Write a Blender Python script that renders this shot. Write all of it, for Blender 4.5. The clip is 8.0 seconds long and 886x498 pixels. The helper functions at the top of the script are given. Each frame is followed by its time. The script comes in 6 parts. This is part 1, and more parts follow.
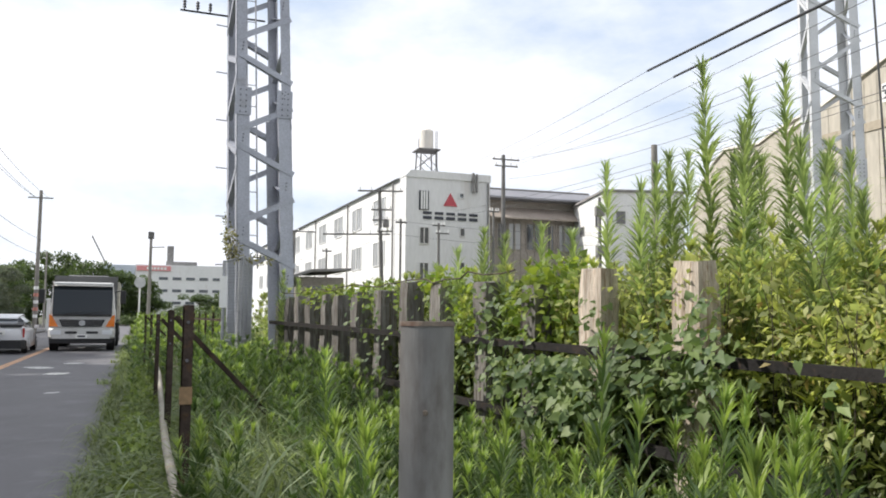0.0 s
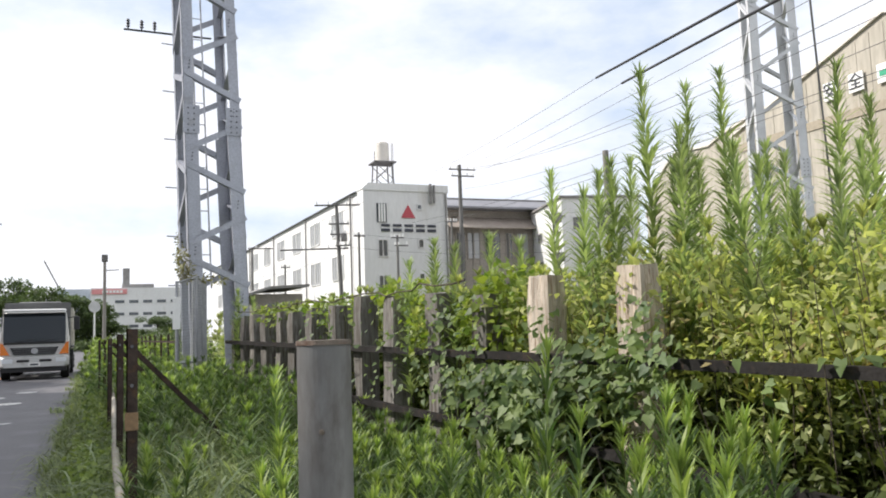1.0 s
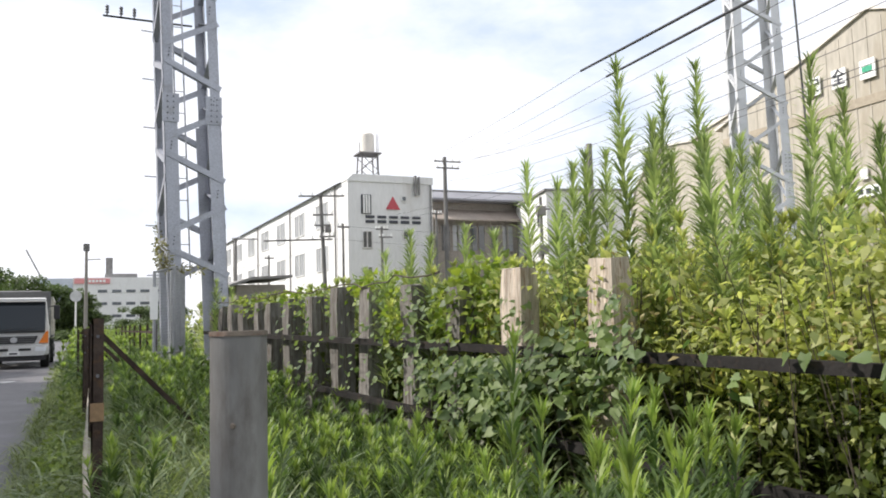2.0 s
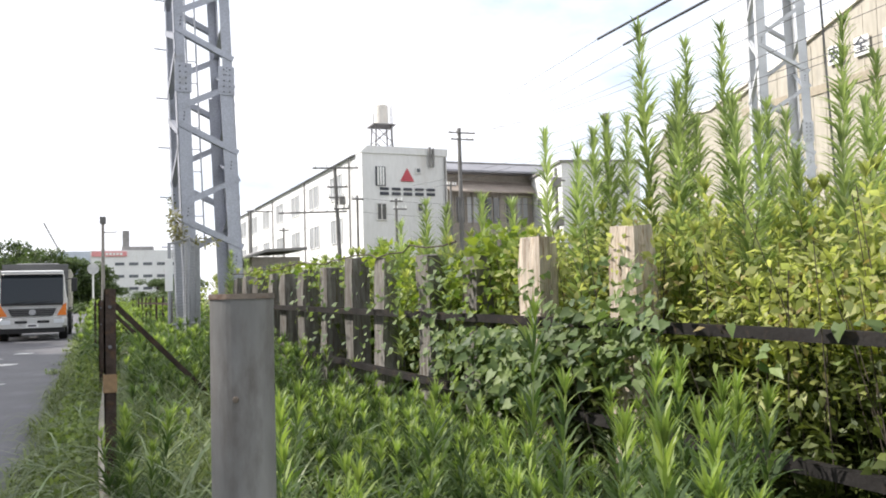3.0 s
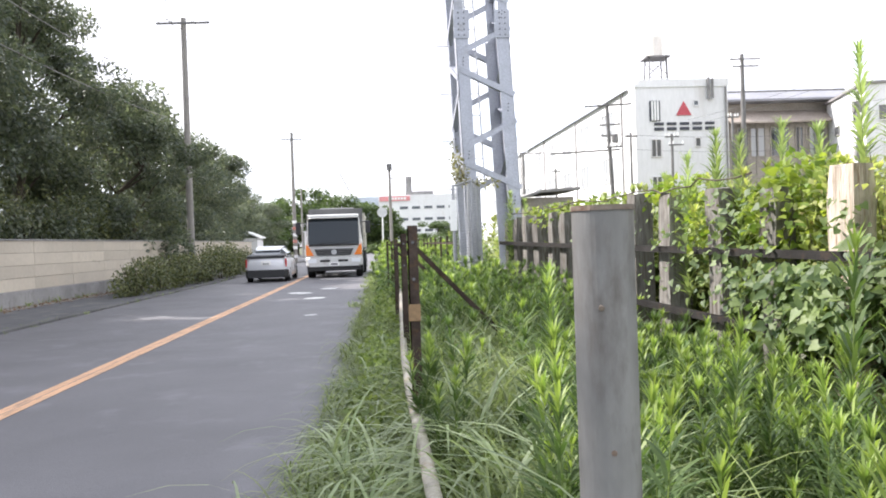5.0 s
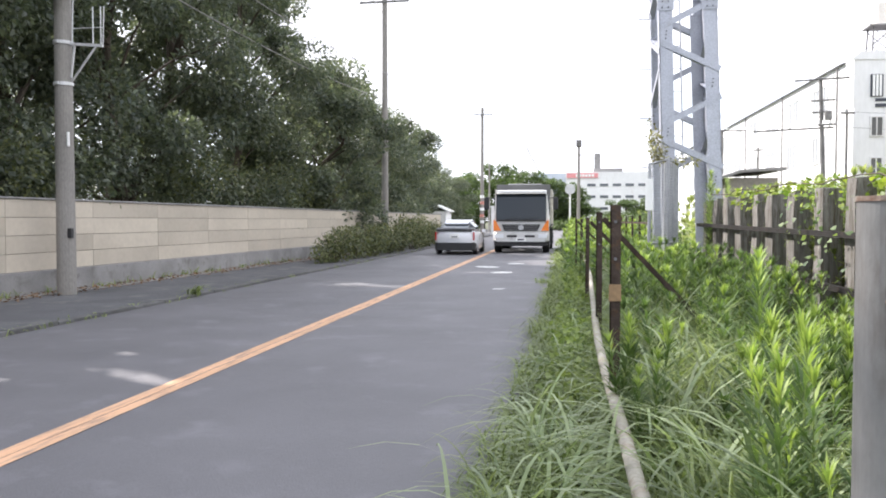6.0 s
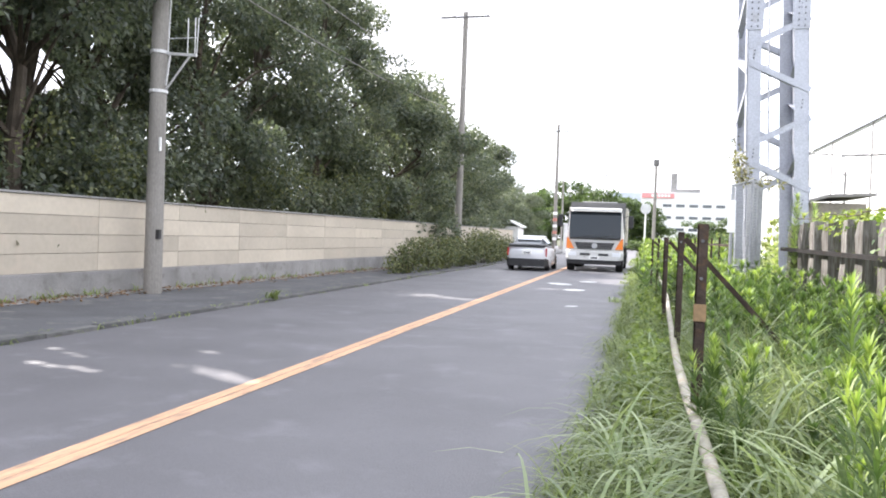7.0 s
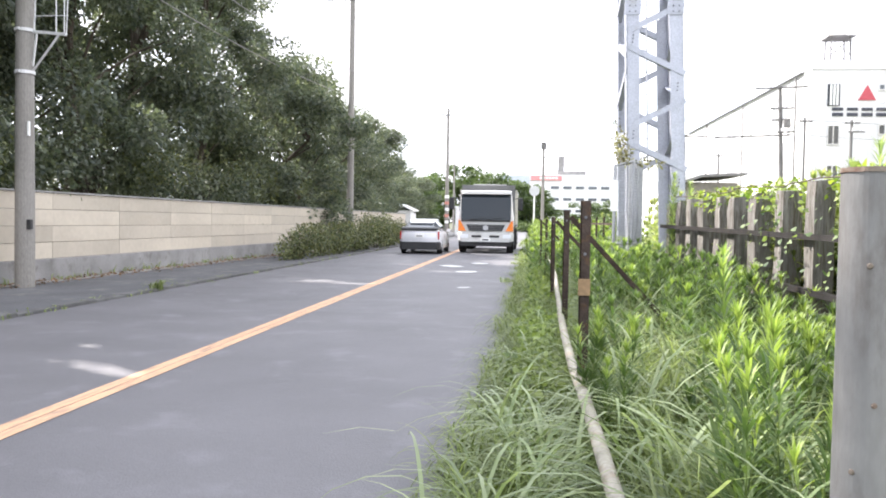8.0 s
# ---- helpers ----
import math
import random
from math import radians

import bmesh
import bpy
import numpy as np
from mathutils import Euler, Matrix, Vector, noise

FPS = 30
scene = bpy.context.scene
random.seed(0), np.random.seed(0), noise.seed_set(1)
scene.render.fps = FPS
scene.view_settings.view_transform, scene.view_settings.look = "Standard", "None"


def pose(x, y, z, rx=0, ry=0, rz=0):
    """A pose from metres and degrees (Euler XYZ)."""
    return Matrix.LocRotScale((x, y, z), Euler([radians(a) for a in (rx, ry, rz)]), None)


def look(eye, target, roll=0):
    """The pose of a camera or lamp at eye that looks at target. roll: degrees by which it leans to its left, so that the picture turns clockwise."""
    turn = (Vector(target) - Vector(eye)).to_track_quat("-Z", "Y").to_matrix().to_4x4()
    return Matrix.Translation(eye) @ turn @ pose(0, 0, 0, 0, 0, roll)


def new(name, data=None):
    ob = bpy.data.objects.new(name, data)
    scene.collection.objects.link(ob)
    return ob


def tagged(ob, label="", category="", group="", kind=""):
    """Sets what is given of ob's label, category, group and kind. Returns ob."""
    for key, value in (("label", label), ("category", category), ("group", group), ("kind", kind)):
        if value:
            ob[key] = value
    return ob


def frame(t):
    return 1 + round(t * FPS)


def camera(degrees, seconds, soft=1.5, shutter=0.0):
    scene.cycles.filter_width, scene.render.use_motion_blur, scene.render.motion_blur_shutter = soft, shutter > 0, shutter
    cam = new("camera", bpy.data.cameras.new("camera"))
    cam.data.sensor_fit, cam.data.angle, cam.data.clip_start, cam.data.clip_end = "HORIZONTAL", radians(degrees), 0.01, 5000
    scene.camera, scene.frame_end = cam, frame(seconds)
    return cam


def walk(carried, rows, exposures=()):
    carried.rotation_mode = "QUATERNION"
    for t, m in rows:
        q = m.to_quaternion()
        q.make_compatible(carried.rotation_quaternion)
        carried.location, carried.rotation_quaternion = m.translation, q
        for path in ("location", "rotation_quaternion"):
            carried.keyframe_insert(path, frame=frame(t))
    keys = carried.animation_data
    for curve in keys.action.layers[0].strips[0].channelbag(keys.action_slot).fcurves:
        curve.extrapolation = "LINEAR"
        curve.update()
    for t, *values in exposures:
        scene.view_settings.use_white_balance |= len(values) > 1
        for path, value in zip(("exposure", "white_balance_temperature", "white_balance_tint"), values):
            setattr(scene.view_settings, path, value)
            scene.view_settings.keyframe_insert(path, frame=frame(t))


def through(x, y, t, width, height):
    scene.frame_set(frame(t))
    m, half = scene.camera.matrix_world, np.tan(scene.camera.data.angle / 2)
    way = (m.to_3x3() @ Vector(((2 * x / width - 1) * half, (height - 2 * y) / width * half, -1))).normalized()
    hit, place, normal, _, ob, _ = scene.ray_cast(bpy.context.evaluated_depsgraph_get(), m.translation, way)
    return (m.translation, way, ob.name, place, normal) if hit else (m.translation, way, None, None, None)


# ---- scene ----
cam = camera(57.4, 8.0, soft=1.85)
PATH = [
    (0, pose(0.029, 0.013, 1.479, 94.85, -0.49, -18.69)),
    (0.5, pose(0.087, 0.015, 1.487, 95.45, 1.25, -20.46)),
    (1, pose(0.110, -0.023, 1.484, 95.60, 1.91, -21.26)),
    (1.5, pose(0.163, -0.052, 1.484, 95.40, 1.66, -22.39)),
    (3, pose(0.230, 0.092, 1.469, 93.08, 1.57, -21.28)),
    (3.5, pose(0.247, 0.115, 1.462, 91.25, 3.44, -19.27)),
    (4, pose(0.249, 0.137, 1.445, 90.51, 3.81, -18.48)),
    (5.5, pose(0.062, 0.089, 1.439, 88.59, 0.45, 6.54)),
    (6, pose(0.032, 0.059, 1.447, 87.98, -0.02, 10.77)),
    (6.5, pose(0.000, 0.000, 1.428, 89.06, -0.50, 15.04)),
    (7, pose(-0.036, -0.015, 1.428, 88.90, -2.11, 15.78)),
    (7.5, pose(-0.084, -0.007, 1.413, 88.87, -3.02, 14.98)),
    (8, pose(-0.014, 0.009, 1.403, 88.02, -1.00, 8.21)),
]
walk(cam, PATH, exposures=[(0.0, 0.1, 6450, 11), (1.7, 0.15, 6480, 12), (3.0, 0.4, 6480, 12), (3.5, 0.5, 6450, 12), (4.0, 0.8, 6400, 13), (5.5, 1.02, 6350, 14), (6.2, 1.1, 6350, 14), (7.0, 1.45, 6350, 14), (8.0, 1.5, 6400, 14)])

# ---- sky and sun ----
SUN = Vector((-0.70, 0.32, 0.64)).normalized()
sky_world = bpy.data.worlds.new("sky_world")
scene.world = sky_world
sky_world.use_nodes = True
wn, wl = sky_world.node_tree.nodes, sky_world.node_tree.links
bg = wn["Background"]
sky = wn.new("ShaderNodeTexSky")
sky.sky_type, sky.sun_disc = "NISHITA", False
sky.sun_elevation = math.asin(SUN.z)
sky.sun_rotation = math.atan2(SUN.x, SUN.y)
sky.air_density, sky.dust_density = 1.0, 1.5
where = wn.new("ShaderNodeTexCoord")
cloud = wn.new("ShaderNodeTexNoise")
cloud.inputs["Scale"].default_value, cloud.inputs["Detail"].default_value = 2.6, 9
cloud.inputs["Roughness"].default_value = 0.56
stretch = wn.new("ShaderNodeMapping")
stretch.inputs["Scale"].default_value = (1, 1, 2.2)
stretch.inputs["Location"].default_value = (3.1, 0.4, 0.2)
wl.new(where.outputs["Generated"], stretch.inputs["Vector"])
wl.new(stretch.outputs["Vector"], cloud.inputs["Vector"])
cover = wn.new("ShaderNodeValToRGB")
cover.color_ramp.elements[0].position, cover.color_ramp.elements[1].position = 0.33, 0.58
wl.new(cloud.outputs["Fac"], cover.inputs["Fac"])
tone = wn.new("ShaderNodeValToRGB")
tone.color_ramp.elements[0].position, tone.color_ramp.elements[1].position = 0.5, 0.75
tone.color_ramp.elements[0].color, tone.color_ramp.elements[1].color = (0.97, 0.98, 1, 1), (0.79, 0.8, 0.87, 1)
wl.new(cloud.outputs["Fac"], tone.inputs["Fac"])
bright = wn.new("ShaderNodeVectorMath")
bright.operation = "SCALE"
bright.inputs["Scale"].default_value = 11.5
wl.new(tone.outputs["Color"], bright.inputs[0])
blend = wn.new("ShaderNodeMix")
blend.data_type = "RGBA"
wl.new(cover.outputs["Color"], blend.inputs["Factor"])
lift = wn.new("ShaderNodeMix")
lift.data_type = "RGBA"
lift.inputs["Factor"].default_value = 0.65
lift.inputs["B"].default_value = (7.9, 9.3, 11.3, 1)
wl.new(sky.outputs["Color"], lift.inputs["A"])
wl.new(lift.outputs["Result"], blend.inputs["A"])
wl.new(bright.outputs["Vector"], blend.inputs["B"])
wl.new(blend.outputs["Result"], bg.inputs["Color"])
bg.inputs["Strength"].default_value = 0.1
sun_data = bpy.data.lights.new("sun", "SUN")
sun_data.energy, sun_data.angle, sun_data.color = 4.8, radians(0.6), (1, 0.95, 0.88)
new("sun", sun_data).matrix_world = look(SUN * 60, (0, 0, 0))

# ---- materials ----
def mat(name, colour, rough=0.7, scale=3.0, vary=0.25, fine=40.0, bump=0.15, metal=0.0, stain=None, stain_amount=0.5, stretch=(1, 1, 1), piece=0.0, grain=0.35):
    """A surface with broad and fine variation, optional stains of another colour, fine relief."""
    m = bpy.data.materials.new(name)
    m.use_nodes = True
    n, l = m.node_tree.nodes, m.node_tree.links
    p = n["Principled BSDF"]
    tc, mp = n.new("ShaderNodeTexCoord"), n.new("ShaderNodeMapping")
    mp.inputs["Scale"].default_value = stretch
    l.new(tc.outputs["Object"], mp.inputs["Vector"])
    info = n.new("ShaderNodeObjectInfo")
    shift = n.new("ShaderNodeVectorMath")
    shift.operation = "MULTIPLY_ADD"
    l.new(info.outputs["Random"], shift.inputs[0])
    shift.inputs[1].default_value = (37, 53, 71)
    l.new(mp.outputs["Vector"], shift.inputs[2])
    a, b = n.new("ShaderNodeTexNoise"), n.new("ShaderNodeTexNoise")
    a.inputs["Scale"].default_value, a.inputs["Detail"].default_value = scale, 5
    b.inputs["Scale"].default_value, b.inputs["Detail"].default_value = fine, 6
    for t in (a, b):
        l.new(shift.outputs["Vector"], t.inputs["Vector"])
    ra = n.new("ShaderNodeValToRGB")
    ra.color_ramp.elements[0].position, ra.color_ramp.elements[1].position = 0.3, 0.7
    ra.color_ramp.elements[0].color = (*[c * (1 - vary) for c in colour], 1)
    ra.color_ramp.elements[1].color = (*[min(1, c * (1 + vary)) for c in colour], 1)
    l.new(a.outputs["Fac"], ra.inputs["Fac"])
    mx = n.new("ShaderNodeMix")
    mx.data_type, mx.blend_type = "RGBA", "OVERLAY"
    mx.inputs["Factor"].default_value = grain
    l.new(ra.outputs["Color"], mx.inputs["A"])
    l.new(b.outputs["Color"], mx.inputs["B"])
    hue = n.new("ShaderNodeHueSaturation")
    hue.inputs["Saturation"].default_value = 1.0
    l.new(mx.outputs["Result"], hue.inputs["Color"])
    grey = n.new("ShaderNodeRGBToBW")
    l.new(b.outputs["Fac"], grey.inputs["Color"])
    l.new(grey.outputs["Val"], mx.inputs["B"])
    last = hue.outputs["Color"]
    if piece:
        rr = n.new("ShaderNodeMapRange")
        rr.inputs["To Min"].default_value, rr.inputs["To Max"].default_value = 1 - piece, 1 + piece
        l.new(info.outputs["Random"], rr.inputs["Value"])
        l.new(rr.outputs["Result"], hue.inputs["Value"])
    if stain:
        c = n.new("ShaderNodeTexNoise")
        c.inputs["Scale"].default_value, c.inputs["Detail"].default_value = scale * 2.3, 8
        c.inputs["Roughness"].default_value = 0.65
        l.new(shift.outputs["Vector"], c.inputs["Vector"])
        rc = n.new("ShaderNodeValToRGB")
        rc.color_ramp.elements[0].position, rc.color_ramp.elements[1].position = 0.62 - 0.25 * stain_amount, 0.78 - 0.2 * stain_amount
        l.new(c.outputs["Fac"], rc.inputs["Fac"])
        ms = n.new("ShaderNodeMix")
        ms.data_type = "RGBA"
        l.new(rc.outputs["Color"], ms.inputs["Factor"])
        l.new(last, ms.inputs["A"])
        ms.inputs["B"].default_value = (*stain, 1)
        last = ms.outputs["Result"]
    l.new(last, p.inputs["Base Color"])
    p.inputs["Roughness"].default_value, p.inputs["Metallic"].default_value = rough, metal
    if bump:
        bp = n.new("ShaderNodeBump")
        bp.inputs["Strength"].default_value, bp.inputs["Distance"].default_value = bump, 0.02
        l.new(b.outputs["Fac"], bp.inputs["Height"])
        l.new(bp.outputs["Normal"], p.inputs["Normal"])
    return m


def leaf_mat(name, dark, light, through=0.35, rough=0.5):
    """Leaves: colour varies leaf by leaf and plant by plant; light shines through them."""
    m = bpy.data.materials.new(name)
    m.use_nodes = True
    n, l = m.node_tree.nodes, m.node_tree.links
    p = n["Principled BSDF"]
    geo, ramp = n.new("ShaderNodeNewGeometry"), n.new("ShaderNodeValToRGB")
    ramp.color_ramp.elements[0].color, ramp.color_ramp.elements[1].color = (*dark, 1), (*light, 1)
    l.new(geo.outputs["Random Per Island"], ramp.inputs["Fac"])
    patch = n.new("ShaderNodeTexNoise")
    patch.inputs["Scale"].default_value = 1.3
    l.new(geo.outputs["Position"], patch.inputs["Vector"])
    span = n.new("ShaderNodeMapRange")
    span.inputs["From Min"].default_value, span.inputs["From Max"].default_value = 0.3, 0.7
    span.inputs["To Min"].default_value, span.inputs["To Max"].default_value = 0.72, 1.28
    l.new(patch.outputs["Fac"], span.inputs["Value"])
    hue = n.new("ShaderNodeHueSaturation")
    l.new(span.outputs["Result"], hue.inputs["Value"])
    l.new(ramp.outputs["Color"], hue.inputs["Color"])
    l.new(hue.outputs["Color"], p.inputs["Base Color"])
    p.inputs["Roughness"].default_value = rough
    tr, mix = n.new("ShaderNodeBsdfTranslucent"), n.new("ShaderNodeMixShader")
    warm = n.new("ShaderNodeMix")
    warm.data_type, warm.blend_type = "RGBA", "MULTIPLY"
    warm.inputs["Factor"].default_value = 1.0
    warm.inputs["B"].default_value = (1.35, 1.4, 0.85, 1)
    l.new(hue.outputs["Color"], warm.inputs["A"])
    l.new(warm.outputs["Result"], tr.inputs["Color"])
    mix.inputs["Fac"].default_value = through
    l.new(p.outputs["BSDF"], mix.inputs[1])
    l.new(tr.outputs["BSDF"], mix.inputs[2])
    l.new(mix.outputs["Shader"], n["Material Output"].inputs["Surface"])
    return m


def glass_mat(name, colour=(0.03, 0.04, 0.05), rough=0.05):
    m = bpy.data.materials.new(name)
    m.use_nodes = True
    p = m.node_tree.nodes["Principled BSDF"]
    p.inputs["Base Color"].default_value = (*colour, 1)
    p.inputs["Roughness"].default_value, p.inputs["Specular IOR Level"].default_value = rough, 0.9
    return m


def lamp_mat(name, colour, glow):
    m = bpy.data.materials.new(name)
    m.use_nodes = True
    p = m.node_tree.nodes["Principled BSDF"]
    p.inputs["Base Color"].default_value = (*colour, 1)
    p.inputs["Roughness"].default_value = 0.15
    if glow:
        p.inputs["Emission Color"].default_value, p.inputs["Emission Strength"].default_value = (*colour, 1), glow
    return m


ASPHALT = mat("asphalt", (0.12, 0.116, 0.122), 0.66, 0.7, 0.14, 90, 0.35, stain=(0.165, 0.16, 0.17), stain_amount=0.3)
PAVING = mat("sidewalk_asphalt", (0.09, 0.09, 0.094), 0.9, 0.9, 0.2, 80, 0.35, stain=(0.18, 0.175, 0.16), stain_amount=0.3)
CONCRETE = mat("concrete", (0.25, 0.242, 0.235), 0.85, 1.5, 0.2, 50, 0.2, stain=(0.16, 0.15, 0.14), stain_amount=0.4)
KERB = mat("kerb_concrete", (0.11, 0.108, 0.105), 0.9, 2, 0.3, 50, 0.3, stain=(0.07, 0.07, 0.065), stain_amount=0.5, piece=0.2)
PANEL = mat("cream_panel", (0.48, 0.425, 0.345), 0.75, 0.5, 0.1, 9, 0.03, stain=(0.47, 0.4, 0.32), stain_amount=0.15, piece=0.12, grain=0.12)
SOIL = mat("grassy_soil", (0.07, 0.075, 0.035), 0.95, 0.5, 0.4, 12, 0.6)
ORANGE = mat("orange_line_paint", (0.62, 0.37, 0.22), 0.75, 1.2, 0.12, 60, 0.2, stain=(0.28, 0.2, 0.15), stain_amount=0.5, stretch=(6, 0.7, 1))
PALE_PATCH = mat("mottled_pale_patch", (0.7, 0.7, 0.68), 0.75, 3, 0.1, 60, 0.2, stain=(0.2, 0.2, 0.2), stain_amount=0.55)
GALV = mat("galvanised_post", (0.185, 0.183, 0.175), 0.7, 9, 0.3, 45, 0.15, metal=0.1, stain=(0.12, 0.11, 0.1), stain_amount=0.5, stretch=(1, 1, 0.35))
CAP = mat("rusty_cap", (0.14, 0.115, 0.09), 0.8, 12, 0.35, 60, 0.3, stain=(0.1, 0.05, 0.03), stain_amount=0.5)
TOWER = mat("painted_tower_steel", (0.40, 0.415, 0.465), 0.5, 1.5, 0.12, 40, 0.05, metal=0.3, stain=(0.3, 0.3, 0.3), stain_amount=0.2)
TOWER_WHITE = mat("pale_tower_steel", (0.62, 0.63, 0.64), 0.5, 1.5, 0.1, 40, 0.05, metal=0.2)
BOLT = mat("bolt_steel", (0.14, 0.14, 0.15), 0.6, 5, 0.2, 60, 0.1, metal=0.4)
RUST = mat("rusty_steel", (0.06, 0.045, 0.038), 0.85, 6, 0.4, 50, 0.4, stain=(0.1, 0.06, 0.035), stain_amount=0.35)
TAPE = mat("orange_tag", (0.26, 0.165, 0.085), 0.6, 8, 0.2, 40, 0.1)
PIPE = mat("weathered_pipe", (0.32, 0.295, 0.245), 0.7, 5, 0.2, 40, 0.15, stain=(0.22, 0.15, 0.09), stain_amount=0.42)
SLEEPER = mat("weathered_sleeper", (0.19, 0.18, 0.165), 0.92, 6, 0.4, 28, 0.8, stain=(0.09, 0.07, 0.05), stain_amount=0.5, stretch=(4, 4, 0.35), piece=0.16)
SLEEPER_LIGHT = mat("split_sleeper", (0.5, 0.43, 0.35), 0.92, 6, 0.42, 28, 0.9, stain=(0.25, 0.16, 0.1), stain_amount=0.45, stretch=(4, 4, 0.35), piece=0.08)
RAILBAR = mat("black_rail", (0.025, 0.023, 0.022), 0.8, 5, 0.3, 50, 0.25, stain=(0.06, 0.04, 0.028), stain_amount=0.25)
MESHWIRE = mat("wire_mesh", (0.33, 0.34, 0.36), 0.5, 3, 0.1, 40, 0.0, metal=0.4)
POLE = mat("concrete_pole", (0.25, 0.235, 0.215), 0.85, 1.2, 0.12, 50, 0.1, stain=(0.18, 0.17, 0.155), stain_amount=0.3, stretch=(1, 1, 0.3))
POLE_DARK = mat("dark_pole", (0.17, 0.165, 0.16), 0.85, 1.2, 0.2, 40, 0.1)
BAND = mat("pole_band", (0.6, 0.6, 0.6), 0.5, 4, 0.1, 40, 0.0, metal=0.3)
WIRE = mat("cable", (0.1, 0.1, 0.105), 0.6, 1, 0.1, 10, 0.0)
ROAD_CABLE = mat("weathered_cable", (0.19, 0.18, 0.17), 0.6, 1, 0.1, 10, 0.0)
HOSE_BLACK = mat("black_hose", (0.03, 0.03, 0.035), 0.6, 1, 0.1, 10, 0.0)
WHITE_WALL = mat("white_render", (0.74, 0.74, 0.73), 0.8, 0.25, 0.05, 6, 0.03, stain=(0.6, 0.58, 0.55), stain_amount=0.2, stretch=(1, 1, 0.3))
GREY_ROOF = mat("grey_roof", (0.24, 0.24, 0.26), 0.7, 0.4, 0.15, 9, 0.05)
BROWN_ROOF = mat("rusted_roof", (0.31, 0.265, 0.225), 0.8, 0.4, 0.25, 9, 0.05, stain=(0.34, 0.28, 0.24), stain_amount=0.4)
BROWN_WALL = mat("brown_wall", (0.29, 0.262, 0.23), 0.85, 0.3, 0.18, 8, 0.05)
BEIGE_WALL = mat("beige_cladding", (0.43, 0.395, 0.33), 0.75, 0.2, 0.08, 6, 0.04, stain=(0.33, 0.28, 0.2), stain_amount=0.3, stretch=(1, 1, 0.25))
BEIGE_DARK = mat("brown_band", (0.36, 0.31, 0.235), 0.75, 0.2, 0.08, 6, 0.04)
DARK_GLASS = glass_mat("window_glass", (0.07, 0.08, 0.09), 0.1)
# pale base colour stands for the sky mirrored in the works' long side
PALE_GLASS = glass_mat("pale_window_glass", (0.33, 0.34, 0.35), 0.35)
RED = mat("red_sign", (0.5, 0.08, 0.1), 0.6, 2, 0.05, 20, 0.0)
DARK = mat("dark_letter", (0.05, 0.055, 0.07), 0.6, 2, 0.1, 20, 0.0)
SIGN_WHITE = mat("sign_white", (0.82, 0.82, 0.8), 0.6, 1, 0.04, 20, 0.0)
GREEN_SIGN = mat("green_sign", (0.04, 0.34, 0.2), 0.6, 1, 0.06, 20, 0.0)
PINK = mat("faded_red_sign", (0.72, 0.3, 0.3), 0.7, 0.2, 0.1, 4, 0.0)
BLUE_GREY = mat("blue_grey_wall", (0.5, 0.55, 0.62), 0.8, 0.1, 0.06, 3, 0.0)
TANK = mat("cream_tank", (0.68, 0.64, 0.58), 0.6, 0.6, 0.06, 12, 0.02)
BARK = mat("bark", (0.075, 0.06, 0.045), 0.95, 5, 0.35, 25, 0.8, stretch=(2, 2, 0.5))
TRUCK_WHITE = mat("grimy_white_truck_paint", (0.58, 0.58, 0.57), 0.4, 1.2, 0.08, 30, 0.0, stain=(0.4, 0.39, 0.37), stain_amount=0.25)
TRUCK_GLASS = glass_mat("windscreen_glass", (0.02, 0.025, 0.03), 0.08)
TRUCK_GLASS.node_tree.nodes["Principled BSDF"].inputs["Specular IOR Level"].default_value = 0.4
SILVER = mat("silver_car_paint", (0.7, 0.71, 0.74), 0.3, 1, 0.03, 30, 0.0, metal=0.1)
WHITE_CAR = mat("white_car_paint", (0.78, 0.78, 0.78), 0.3, 1, 0.03, 30, 0.0)
BLACK_TRIM = mat("black_plastic", (0.022, 0.022, 0.024), 0.55, 6, 0.2, 50, 0.05)
TYRE = mat("tyre_rubber", (0.02, 0.02, 0.02), 0.85, 8, 0.2, 50, 0.2)
RIM = mat("alloy_rim", (0.45, 0.45, 0.46), 0.35, 6, 0.1, 40, 0.0, metal=0.6)
TAIL = lamp_mat("tail_lamp", (0.4, 0.02, 0.02), 0.08)
HEAD = lamp_mat("head_lamp", (0.75, 0.77, 0.8), 0)
AMBER = lamp_mat("amber_lamp", (0.8, 0.22, 0.03), 0)
BED_WHITE = mat("dirty_white_truck_bed", (0.52, 0.5, 0.43), 0.6, 1.5, 0.12, 25, 0.1, stain=(0.2, 0.18, 0.15), stain_amount=0.35)
BED_GREEN = mat("dull_green_truck_paint", (0.05, 0.24, 0.17), 0.45, 1.5, 0.12, 25, 0.05, stain=(0.12, 0.17, 0.13), stain_amount=0.3)
BED_GREY = mat("dark_truck_bed", (0.12, 0.12, 0.12), 0.7, 1.5, 0.2, 25, 0.1)
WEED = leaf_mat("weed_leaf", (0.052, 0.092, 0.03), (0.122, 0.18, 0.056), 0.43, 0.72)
# thicket shade below the rail is carried by this darker leaf colour
SHADE_WEED = leaf_mat("shaded_weed_leaf", (0.05, 0.075, 0.02), (0.14, 0.165, 0.045), 0.42)
WEED_TIP = leaf_mat("weed_tip", (0.16, 0.245, 0.055), (0.31, 0.39, 0.1), 0.43)
# same goldenrod as the verge, leaf colour brightened for the sun behind the fence
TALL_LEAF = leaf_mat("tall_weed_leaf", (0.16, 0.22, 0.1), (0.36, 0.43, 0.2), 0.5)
FAR_THICKET = leaf_mat("far_thicket_leaf", (0.17, 0.21, 0.09), (0.37, 0.4, 0.17), 0.5)
